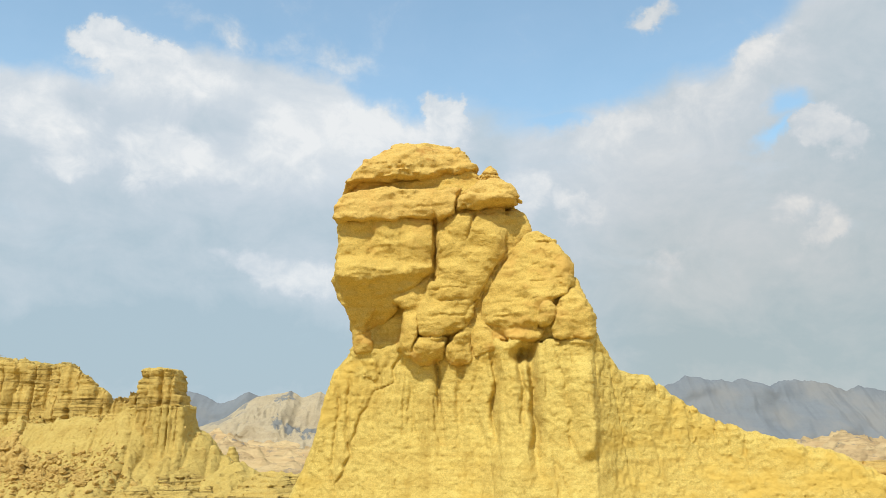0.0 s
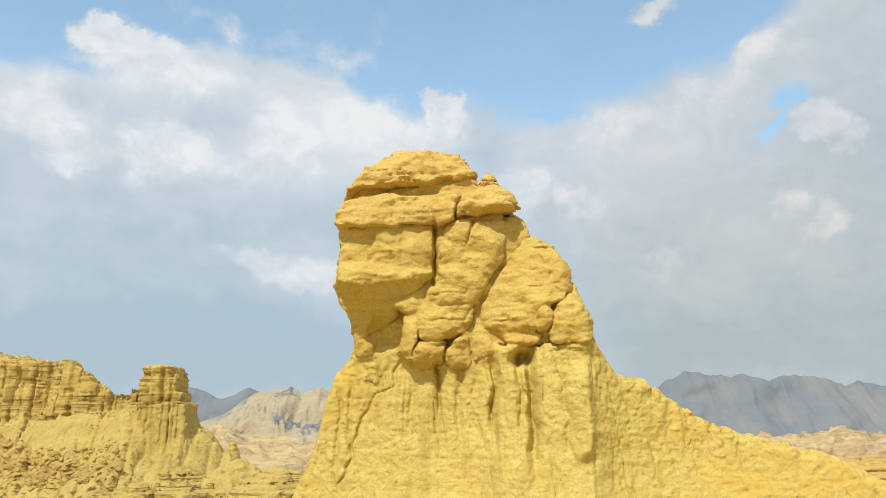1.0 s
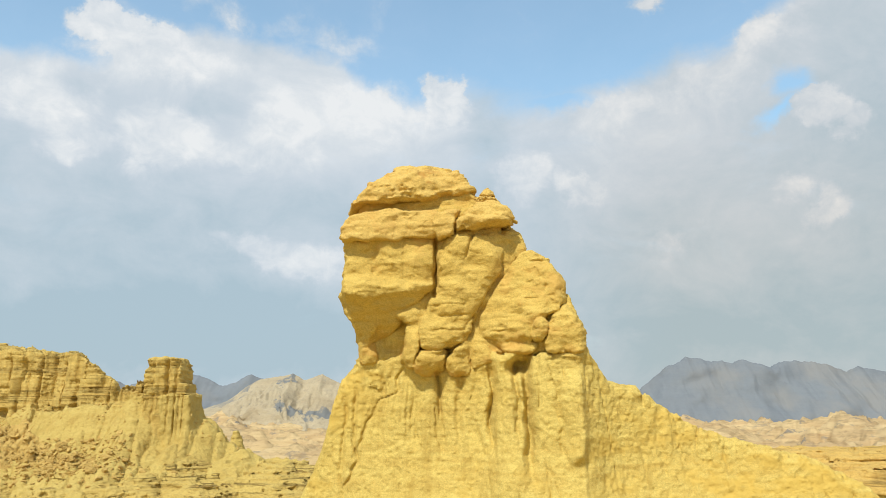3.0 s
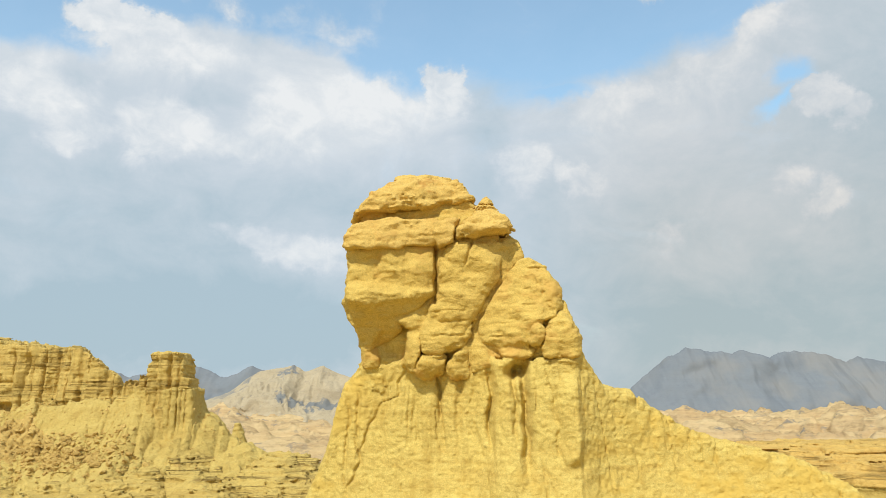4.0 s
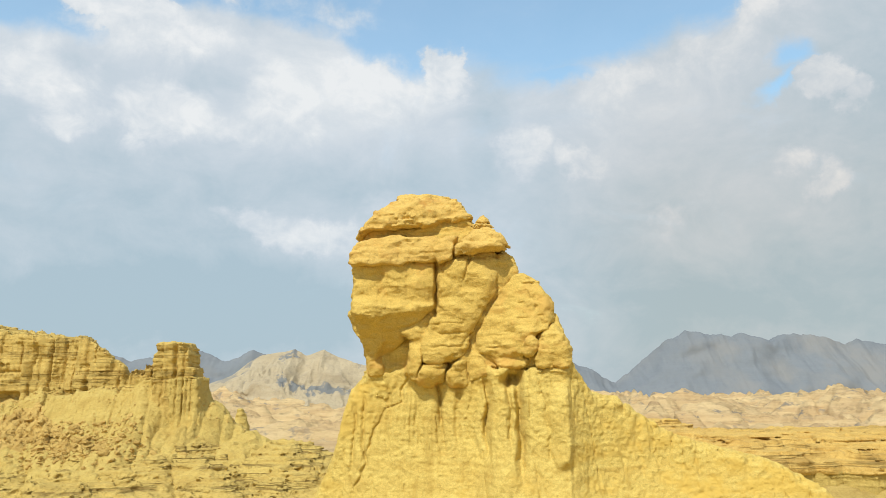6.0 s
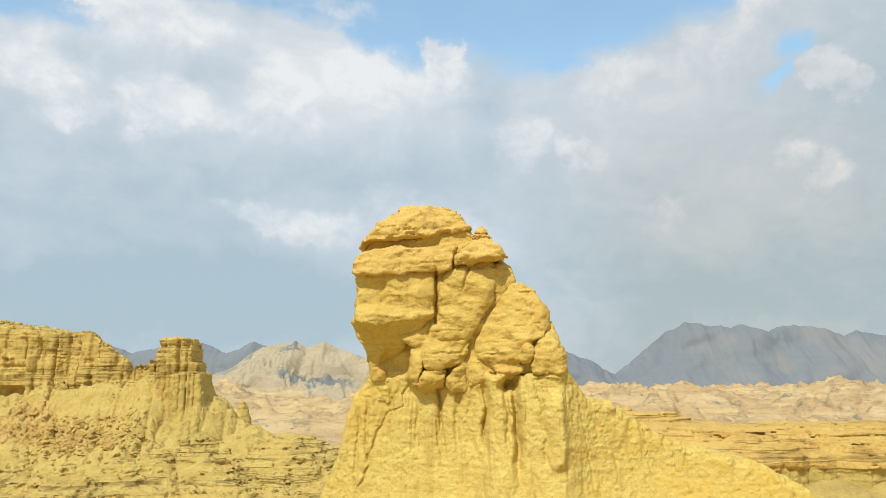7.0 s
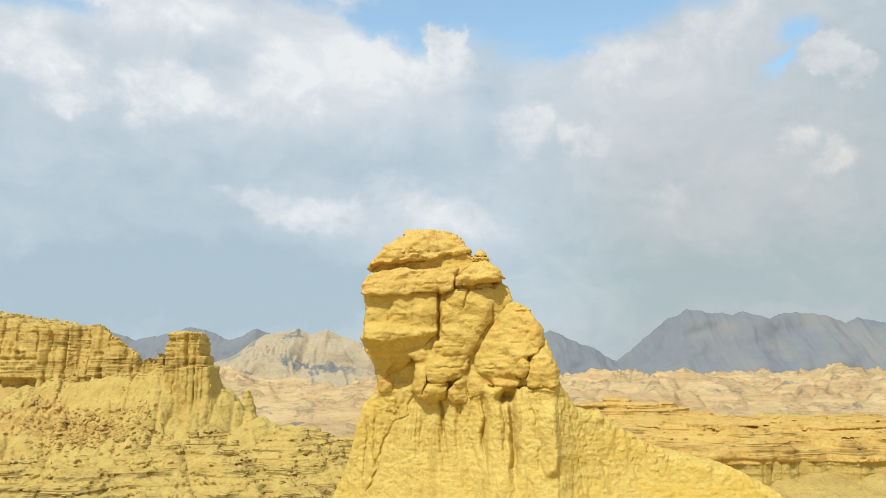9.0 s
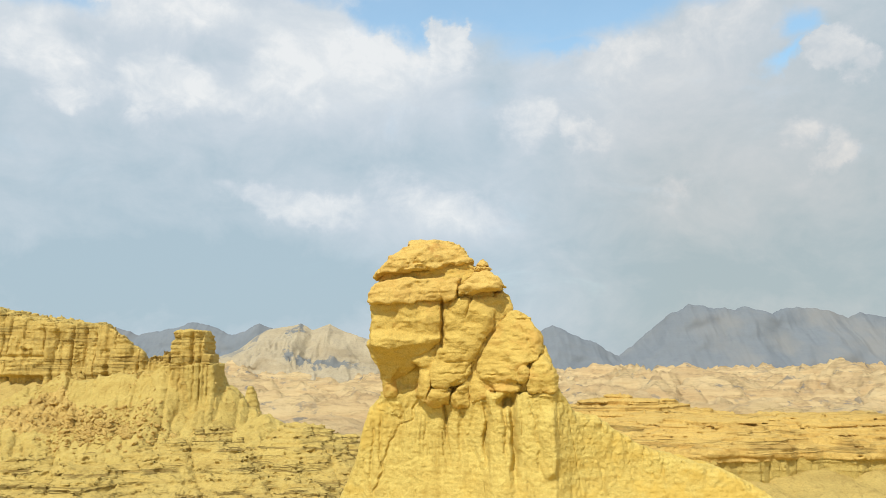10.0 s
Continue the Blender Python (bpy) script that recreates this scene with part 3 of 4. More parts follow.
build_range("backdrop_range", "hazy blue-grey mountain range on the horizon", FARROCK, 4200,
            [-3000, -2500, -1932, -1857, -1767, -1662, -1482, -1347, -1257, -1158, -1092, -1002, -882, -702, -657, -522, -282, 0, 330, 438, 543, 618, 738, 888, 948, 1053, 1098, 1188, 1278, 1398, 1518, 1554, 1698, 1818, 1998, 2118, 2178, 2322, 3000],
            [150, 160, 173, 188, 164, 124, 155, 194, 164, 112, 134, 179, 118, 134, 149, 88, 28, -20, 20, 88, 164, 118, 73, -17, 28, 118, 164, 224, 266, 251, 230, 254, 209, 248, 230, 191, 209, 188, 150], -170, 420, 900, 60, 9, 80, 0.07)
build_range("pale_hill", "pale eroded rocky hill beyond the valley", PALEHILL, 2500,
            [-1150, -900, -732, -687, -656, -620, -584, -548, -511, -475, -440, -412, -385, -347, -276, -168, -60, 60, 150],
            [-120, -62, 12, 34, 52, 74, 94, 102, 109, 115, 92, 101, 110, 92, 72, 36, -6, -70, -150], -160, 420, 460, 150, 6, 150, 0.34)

# ---- the outcrop ----
MEMBERS = []


def member(name, label, outline, front, back, lean, swing, rounding, material):
    MEMBERS.append((name, label, outline, front, back, lean, swing, rounding, material))


member("cap_rock", "rounded orange-yellow top layer", [(-7.3, 27.5), (-7.2, 28.2), (-6.0, 29.3), (-5.0, 30.05), (-3.7, 30.75), (0.4, 30.8), (1.3, 30.4), (2.5, 28.9), (0.7, 28.35), (-1.5, 28.1), (-5.6, 27.6)], 56.5, 66, 0.42, 0.0, 0.3, CAPROCK)
member("cap_plateau", "flat topmost layer", [(-4.0, 30.5), (-3.9, 31.15), (-0.6, 31.2), (0.6, 30.6)], 57.9, 65, 0.3, 0.0, 0.18, CAPROCK)
member("cap_neck", "shaded band under the cap", [(-7.0, 26.8), (-6.9, 28.1), (1.6, 28.6), (1.4, 26.8)], 57.35, 65, -0.25, 0.0, 0.3, ROCK)
member("nose_stone", "", [(-7.55, 27.55), (-7.5, 28.2), (-7.0, 28.35), (-6.7, 27.6)], 56.9, 60, 0.1, 0.0, 0.2, CAPROCK)
member("brow_slab", "cracked overhanging slab", [(-8.0, 24.8), (-7.7, 25.8), (-7.1, 26.6), (-6.0, 27.0), (-0.5, 27.1), (0.7, 26.5), (-0.7, 25.0), (-7.5, 24.5)], 56.12, 66, 0.34, 0.0, 0.2, CAPROCK)
member("face_block", "smooth recessed face", [(-7.7, 25.5), (-0.5, 25.5), (-0.7, 21.9), (-7.7, 21.9)], 56.42, 66, 0.03, 0.0, 0.5, ROCK)
member("mouth_ledge", "", [(-8.0, 20.7), (-7.7, 22.1), (-0.7, 22.5), (-0.7, 21.1), (-3.5, 20.2), (-7.4, 20.0)], 56.0, 66, 0.45, 0.03, 0.5, ROCK)
member("chin_block", "undercut block in shade", [(-8.0, 20.7), (-0.7, 21.1), (-3.5, 18.3), (-5.5, 16.4), (-6.3, 16.4)], 58.1, 65, -1.0, 0.0, 0.4, ROCK)
member("cheek_block", "rough lit edge of the jaw", [(-8.05, 20.7), (-5.7, 20.5), (-5.6, 17.6), (-6.1, 16.5), (-6.45, 16.5)], 58.0, 65, -0.62, -0.55, 0.3, ROCK)
member("chin_stone", "", [(-6.6, 17.2), (-5.5, 16.9), (-5.5, 15.5), (-6.5, 15.4)], 59.2, 63, 0.1, -0.2, 0.2, ROCK)
member("neck", "", [(-6.4, 17.5), (-2.8, 20.9), (-1.7, 14.8), (-6.3, 14.8)], 59.6, 66, -0.15, 0.0, 0.5, CLAY)
member("ear_block", "", [(-0.4, 24.9), (5.0, 25.6), (5.25, 22.7), (3.5, 20.3), (2.3, 18.6), (0.2, 18.4), (-0.6, 20.1)], 55.9, 66, 0.0, -0.05, 0.95, ROCK)
member("layered_pillar", "", [(-1.39, 20.4), (2.4, 20.6), (2.25, 18.8), (1.55, 16.95), (0.85, 16.3), (-1.4, 16.35), (-1.75, 17.5)], 56.3, 66, -0.04, -0.08, 0.6, ROCK)
member("crown_top", "", [(1.3, 26.5), (2.7, 27.7), (4.3, 27.6), (5.3, 26.9), (5.6, 26.2)], 55.5, 65, 0.45, -0.1, 0.22, CAPROCK)
member("crown_slab", "", [(1.0, 25.2), (1.15, 26.6), (5.3, 26.5), (5.5, 25.6), (4.4, 25.5), (2.5, 25.3)], 55.2, 65, 0.15, -0.1, 0.5, CAPROCK)
member("wedge_stone", "", [(-0.9, 26.4), (1.0, 27.2), (1.1, 26.4), (0.8, 25.2), (-0.6, 24.6)], 55.9, 63, 0.2, 0.0, 0.15, CAPROCK)
member("nape_block", "", [(4.3, 25.6), (5.7, 26.0), (6.3, 24.7), (6.7, 23.3), (5.3, 21.8), (3.8, 22.4)], 57.2, 66, 0.1, -0.2, 0.3, ROCK)
member("shoulder_block", "", [(4.98, 22.5), (6.05, 24.0), (8.3, 23.0), (8.3, 19.2), (7.4, 17.7), (6.5, 16.7), (3.5, 16.7), (2.2, 17.5), (2.2, 18.8)], 55.6, 66, 0.14, -0.42, 0.8, ROCK)
member("shoulder_column", "", [(7.9, 22.9), (9.0, 21.9), (9.3, 20.85), (9.1, 19.4), (8.2, 18.4), (7.8, 20.0)], 55.0, 65, 0.2, -0.1, 0.35, ROCK)
member("crumbled_stone", "", [(2.34, 17.3), (3.8, 16.75), (3.7, 15.2), (2.3, 15.0)], 56.5, 63, 0.25, -0.1, 0.3, ROCK)
member("buttress", "", [(7.7, 18.05), (8.8, 19.4), (10.0, 18.2), (10.45, 16.95), (10.1, 16.0), (7.8, 15.85)], 54.0, 63, 0.3, -0.1, 0.5, ROCK)
member("round_stone", "", [(6.7, 18.05), (7.45, 18.2), (7.8, 17.75), (7.65, 16.95), (6.9, 16.85), (6.65, 17.45)], 54.1, 60, 0.1, -0.1, 0.35, ROCK)
member("ledge_stone", "", [(3.9, 16.5), (7.3, 16.55), (6.7, 15.75), (4.85, 15.55)], 55.6, 62, 0.0, -0.3, 0.3, ROCK)
member("toe_stone", "", [(-1.85, 16.15), (0.4, 16.15), (0.6, 15.7), (-0.5, 14.3), (-1.9, 14.45), (-2.15, 15.4)], 57.0, 63, 0.05, -0.15, 0.6, ROCK)
member("toe_stone", "", [(1.45, 17.1), (2.2, 15.9), (2.15, 14.5), (0.6, 14.3), (0.15, 15.05), (0.75, 16.1)], 56.65, 63, 0.12, 0.0, 0.6, ROCK)
member("throat_stone", "", [(-2.3, 19.7), (-1.5, 19.5), (-1.75, 15.9), (-2.2, 14.9), (-3.5, 15.4), (-3.2, 17.5)], 57.4, 63, 0.1, -0.35, 0.5, ROCK)


def clay_base(p):
    x, y, z = p
    top = np.interp(x, [-14, -11.4, -9.8, -8.9, -8.3, -6.4, 9.4, 10.3, 11, 12.4, 14.5, 18.2, 21.2, 27, 30, 37], [0, 4.7, 8.4, 12.1, 14, 15.7, 15.7, 16.6, 15.7, 13.7, 13.4, 10.8, 9.5, 8.0, 6.3, -3])
    top = top + 0.2 * fbm(x * 0.7, 0 * x, 0 * x + 4, 3)
    front = np.interp(x, [-12, -7, -1, 2.5, 4, 7, 10.0, 11.7, 13.2, 18, 25, 36], [61.5, 59.6, 57.9, 56.9, 55.4, 54.4, 53.9, 55.3, 56.0, 56.6, 54.9, 53.4])
    flare = np.clip(9.5 - z, 0, 12)
    front = front - 0.06 * (12 - z) - 0.035 * flare * flare * step01(-14, 6, x)
    # rain runnels between rounded ribs
    warp = x + 0.45 * vnoise(0.5 * x, 0 * x, 0.3 * z) + 0.05 * (z - 10) * np.sign(x - 2)
    fade = step01(5.5, 10, z)
    n1, n2 = vnoise(warp * 0.5, 0 * x, z * 0.045), vnoise(warp * 1.25, 0 * x + 3, z * 0.08)
    on1 = step01(-0.25, 0.25, vnoise(0.4 * x, 0 * x + 6, 0.22 * z))
    runnel = 0.3 * np.exp(-np.abs(n1) / 0.13) * (0.35 + 0.65 * on1) + 0.16 * np.exp(-np.abs(n2) / 0.16) * on1
    front = front + runnel * (0.15 + 0.85 * fade) + 0.25 * n1 * fade
    for c, w, dep, z0, z1 in ((6.25, 0.36, 1.3, 8.0, 15.5), (5.6, 0.22, 0.6, 10.5, 15.0), (-0.35, 0.16, 0.6, 11.5, 15.0), (-0.2, 0.5, 0.35, 8.5, 14.5), (3.7, 0.3, 0.9, 9.6, 15.0), (-2.4, 0.6, 0.4, 8.5, 14.5), (1.3, 0.32, 0.45, 10, 15), (8.5, 0.2, 0.25, 9, 13), (-7.0, 0.2, 0.35, 8.5, 13), (-7.9, 0.16, 0.3, 7.5, 12)):
        front = front + dep * bump(x + 0.2 * fbm(0 * x, 0 * x + c, z * 0.4, 3, 0.6), c, w) * step01(z0 - 2.4, z0 + 1.6, z) * (1 - step01(z1 - 0.5, z1 + 1.5, z))
    # clay mound washed down between the ribs
    front = front - 0.8 * bump(x, 4.7, 1.3) * bump(z, 6.6, 2.2)
    # proud rib with a broken toe
    front = front - 0.75 * bump(x + 0.3 * fbm(0 * x, 0 * x + 2, z * 0.35, 3), 9.6, 0.55 + 0.07 * np.clip(z - 8, 0, 6)) * step01(7.5, 8.5, z) * (1 - step01(13, 15, z))
    hollow = bump(x, 5.7 + 0.3 * (z - 15), 0.7) * bump(z, 14.9, 0.65)
    front = front + 2.2 * hollow
    back = 66 - 0.9 * (z - 6) + 0 * x
    back = np.maximum(back, front + 2.5)
    slope = np.where(x < -6, 0.45, np.where(x > 11, 0.8, 0.9))
    d = smax((z - top) * slope, (front - y) * 0.8, 0.7)
    return smax(d, (y - back) * 0.7, 1.5)


FUSED = [("face_block", "mouth_ledge", "chin_block", "cheek_block"), ("ear_block", "nape_block", "layered_pillar"), ("shoulder_block", "shoulder_column", "ledge_stone"), ("neck", "throat_stone"), ("cap_rock", "nose_stone", "cap_plateau")]


def outcrop(p):
    x, y, z = p
    # slow sway of the bedding and the faces
    wx = x + 0.22 * fbm(x * 0.35, y * 0.35, z * 0.35, 3)
    wz = z + 0.2 * fbm(x * 0.3 + 9, y * 0.3, z * 0.4, 3)
    wy = y + 0.35 * fbm(x * 0.3 + 4, y * 0.3 + 5, z * 0.4, 3)
    q = (wx, wy, wz)
    ds = [rock_slab(q, m[2], m[3], m[4], m[5], m[6], m[7]) for m in MEMBERS]
    ds.append(clay_base(p))
    core = rock_slab(q, [(-7.0, 20.8), (-7.1, 26), (-6.3, 28.2), (-4, 29.4), (1.0, 29.4), (4.8, 27.2), (5.0, 22.5), (1.5, 17.5), (-3.2, 18.4)], 57.3, 66, 0.05, -0.14, 0.5)
    core = np.minimum(core, rock_slab(q, [(5.3, 24.2), (6.4, 23.6), (9.2, 20.7), (10.3, 16.9), (10.4, 15.7), (-1.8, 15.7), (-0.6, 19), (4, 22)], 56.55, 66, 0.1, -0.28, 0.4))
    ds.append(core)
    names = [m[0] for m in MEMBERS]
    groups, done = [], set()
    for f in FUSED:
        g = None
        for i, n in enumerate(names):
            if n in f:
                g = ds[i] if g is None else smin(g, ds[i], 0.55)
                done.add(i)
        groups.append(g)
    groups += [ds[i] for i in range(len(ds)) if i not in done]
    two = np.partition(np.stack(groups), 1, axis=0)[:2]
    gap = two[1] - two[0]
    fill = np.maximum(1.0 - gap, 0)
    d = two[0] - (0.06 + 0.19 * step01(19.5, 16.5, z)) * fill * fill + 0.19 * np.exp(-((gap / 0.1) ** 2)) * (0.35 + 0.65 * step01(-0.3, 0.2, vnoise(x * 0.5, y * 0.5, z * 0.5 + 7)))
    # open joints
    j1 = np.hypot((x + 0.6 + 0.2 * vnoise(0 * x, 0 * x, z * 0.9)) / 0.12, np.maximum(np.abs(z - 22.6) - 2.0, 0) / 0.3)
    t = np.clip((z - 17.2) / 5.0, 0, 1)
    j2 = np.hypot((x - 1.5 - 3.4 * t ** 1.25 + 0.15 * vnoise(0 * x, 0 * x + 4, z * 0.8)) / 0.08, np.maximum(np.abs(z - 19.8) - 2.5, 0) / 0.4)
    j3 = np.hypot((x - 2.0 - 0.3 * (z - 24)) / 0.09, np.maximum(np.abs(z - 24.2) - 0.8, 0) / 0.3)
    near = step01(61.5, 58.5, y)
    d = d + near * (0.8 * np.exp(-j1 * j1) + 0.1 * np.exp(-j2 * j2) + 0.25 * np.exp(-j3 * j3))
    # shallow columns of the face
    face = step01(21.6, 22.4, z) * step01(25.3, 24.4, z) * step01(-0.8, -1.3, x)
    for c in (-5.35, -3.05):
        d = d + 0.09 * face * bump(x + 0.12 * vnoise(0 * x, 0 * x + c, z), c, 0.17)
    d = d - 0.05 * face * np.abs(np.sin((x + 5.35) * 1.366))
    head = step01(14.0, 16.0, z)
    zz = z - 0.03 * x + 0.16 * fbm(x * 0.5, y * 0.5, z * 0.2, 2)
    saw = zz / 0.85 + 0.6 * vnoise(x * 0.2, y * 0.2, 0 * x + 3)
    saw = (saw - np.floor(saw)) - 0.5
    layers = 0.08 * vnoise(0.12 * x, 0.12 * y, zz * 2.0) + 0.07 * vnoise(0.3 * x, 0.3 * y, zz * 4.5)
    layers = layers - 0.1 * saw * step01(0.0, 0.5, vnoise(x * 0.3, y * 0.3, z * 0.25))
    rugged = step01(24.2, 25.2, z) + 0.35 * bump(z, 21.2, 0.9)
    d = d + layers * (0.1 + 0.22 * head + 0.4 * rugged)
    # bedding seams on the lower blocks
    seam = zz / 0.72
    seam = np.abs(seam - np.floor(seam) - 0.5)
    lower = bump(z, 18.4, 2.2) * step01(-2.2, -1.6, x) * head
    d = d + 0.07 * np.exp(-((seam / 0.09) ** 2)) * lower * step01(-0.1, 0.25, vnoise(x * 0.55, y * 0.3, zz * 0.9))
    d = d + 0.12 * fbm(x * 0.45, y * 0.45, z * 0.55, 2) * head
    crease = np.abs(vnoise(x * 0.8 + 0.3 * z, y * 0.8, z * 1.1))
    d = d - 0.07 * crease * rugged
    facet = vnoise(x * 0.55 - 0.35 * z, y * 0.5, z * 0.75 + 4)
    chip = vnoise(x * 1.1 + 0.5 * z, y * 1.0, z * 1.3 + 8)
    d = d + (0.06 * np.clip(facet * 5, -1, 1) + 0.035 * np.clip(chip * 5, -1, 1)) * rugged
    # short level cracks on the pillar and the shoulder
    for cx, cz, half in ((0.5, 19.55, 1.3), (0.6, 18.75, 1.2), (0.2, 17.6, 1.4), (6.6, 19.9, 0.7), (5.2, 20.0, 0.6), (5.4, 18.75, 0.5), (4.2, 17.5, 0.7), (6.4, 21.3, 0.5), (4.6, 21.0, 0.5), (7.2, 22.9, 0.7)):
        reach = step01(half + 0.25, half - 0.35, np.abs(x - cx))
        d = d + 0.13 * reach * np.exp(-(((z - cz - 0.1 * vnoise(x * 1.5, 0 * x + cz, 0 * x)) / 0.075) ** 2))
    # chipped grain
    d = d + (0.04 + 0.015 * rugged) * fbm(x * 1.9, y * 1.9, z * 2.8, 3, 0.6)
    # clay: popcorn crust, thin shrinkage cracks
    d = d + (1 - head) * 0.045 * fbm(x * 1.5, y * 1.5, z * 1.0, 4, 0.66)
    # rough crumbly flank past the rib
    flank = (1 - head) * step01(10.4, 11.6, x)
    d = d + flank * (0.035 * fbm(x * 1.9, y * 1.9, z * 1.3, 3, 0.7) + 0.035 * vnoise(x * 3.2 + 0.6 * z, y * 1.5, z * 0.8))
    # thin bedding lines and one long slanting crack
    bedz = z + 0.12 * fbm(x * 0.3, 0 * x, z * 0.2, 2)
    line = bedz / 0.62
    line = np.abs(line - np.floor(line) - 0.5)
    d = d + (1 - head) * 0.025 * np.exp(-((line / 0.11) ** 2)) * step01(-0.1, 0.3, vnoise(x * 0.28, y * 0.2, bedz * 1.1)) * step01(10.5, 9.5, x)
    slant = np.interp(z, [5.0, 6.4, 10.6, 12.4, 12.9, 15.1], [-7.9, -7.3, -6.1, -5.0, -3.8, -3.2]) + 0.25 * vnoise(0 * x, 0 * x + 3, z * 1.1)
    d = d + (1 - head) * 0.24 * np.exp(-(((x - slant) / 0.13) ** 2)) * step01(4, 6, z)
    crack = vnoise((x + 0.15 * z) * 0.55, y * 0.2, z * 0.07 + 9)
    d = d + (1 - head) * 0.16 * np.exp(-((crack / 0.035) ** 2)) * step01(-0.15, 0.15, vnoise(x * 0.3, 0 * x + 2, z * 0.25))
    return ds, d


rock_thing("sphinx_rock", (0, 60, 3), "yellow sandstone outcrop with a head-like profile on fluted clay", "rock formation",
           [(m[0], m[1], m[8]) for m in MEMBERS] + [("clay_base", "pale rain-fluted clay ridge", CLAY), ("core", "", ROCK)],
           outcrop, (-15, 46, -3.5), (39, 69, 32.5), 0.1, ROCK)


def small_stone(name, label, at, size, seed, material, taper, h=0.06):
    def shape(p):
        x, y, z = p
        wide = 1 - taper * z / size[2]
        d = np.sqrt((x / size[0] / wide) ** 2 + (y / size[1] / wide) ** 2 + (z / size[2]) ** 2) - 1
        d = smax(d * min(size), np.abs(z) - 0.72 * size[2], 0.1)
        d = d + 0.16 * min(size) * fbm(x * 3 + seed, y * 3, z * 4, 3, 0.6)
        return [d], d
    r = [1.4 * s for s in size]
    verts, quads = skin(lambda p: shape(p)[1], [-q for q in r], r, h)
    ob = new(name, grid_mesh(name, verts, quads, material))
    ob.location = at
    return tagged(ob, label, "stone")


small_stone("perched_stone", "small pointed stone balanced on the outcrop top", (3.55, 57.2, 28.65), (0.5, 0.5, 0.5), 1.0, CAPROCK, 0.55)
small_stone("flat_stone", "flat weathered stone lying on the outcrop top", (3.4, 57.4, 28.05), (0.95, 0.9, 0.4), 5.0, CAPROCK, 0.0)

# ---- cliffs ----


def mesa(p):
    x, y, z = p
    line = 285 - 0.4 * (x + 130) + 4 * vnoise(x * 0.05, 0 * x, 0 * x) + 4.5 * np.abs(vnoise(x * 0.11, 0 * x, z * 0.015)) + 0.9 * vnoise(x * 0.5, 0 * x, z * 0.06)
    xr = x + 0.5 * np.clip(y - 286, 0, 80) * step01(-180, -145, x)
    top = np.interp(xr, [-230, -205, -185, -165, -150, -133, -128, -119, -112], [44, 39, 36.2, 34.2, 32.7, 31.5, 27.5, 20.5, 11])
    top = top + 0.9 * fbm(x * 0.3, y * 0.2, 0 * x, 3)
    split = vnoise(x * 0.13, 0 * x + 4, z * 0.012)
    split2 = vnoise(x * 0.32, 0 * x + 7, z * 0.02)
    line = line + 2.2 * np.exp(-np.abs(split) / 0.09) + 0.9 * np.exp(-np.abs(split2) / 0.1) * step01(0.0, 0.3, vnoise(x * 0.07, 0 * x + 3, z * 0.12)) + 3.0 * bump(x, -134, 1.8)
    cut = 1.6 * bump(z, 10.5, 1.3) * step01(-165, -150, x) + 5.0 * step01(11.8, 10.4, z) * step01(-163, -168, x) + 1.5 * bump(z, 19, 0.7) * step01(-163, -170, x)
    d = smax((line + 0.14 * (z - 10) + cut - y) * 0.85, (z - top) * 0.7, 0.7)
    d = smax(d, y - line - 45, 4)
    zz = z + 0.6 * fbm(x * 0.06, y * 0.06, 0 * x, 2)
    saw = zz / 2.7 + 0.9 * vnoise(x * 0.04, y * 0.04, z * 0.1)
    saw = saw - np.floor(saw) - 0.5
    d = d + 0.2 * vnoise(x * 0.03, y * 0.03, zz * 0.9) + 0.22 * vnoise(x * 0.1, y * 0.1, zz * 2.1) - 0.26 * saw * step01(-0.35, 0.2, vnoise(x * 0.06, y * 0.06, z * 0.13 + 4))
    blocky = vnoise(x * 0.16, y * 0.1, z * 0.17 + 2)
    rib = vnoise(x * 0.21 + 0.04 * z, y * 0.05, z * 0.02 + 1)
    d = d + 0.9 * np.abs(rib) - 0.35 + 0.3 * np.clip(blocky * 4, -1, 1) * step01(8, 12, z) + 0.4 * fbm(x * 0.2, y * 0.2, z * 0.16, 5, 0.55)
    bed = zz - 0.05 * (x + 160)
    return [-(bed - 26), np.abs(bed - 20) - 6, bed - 14], d


rock_thing("mesa_cliff", (-165, 310, 5), "long flat-topped ochre cliff with bedded rock bands above talus", "cliff", [("upper_band", "bedded upper band"), ("middle_band", ""), ("lower_band", "undercut lower band")], mesa,
           (-235, 270, 0), (-108, 372, 48), 0.42, MESA)


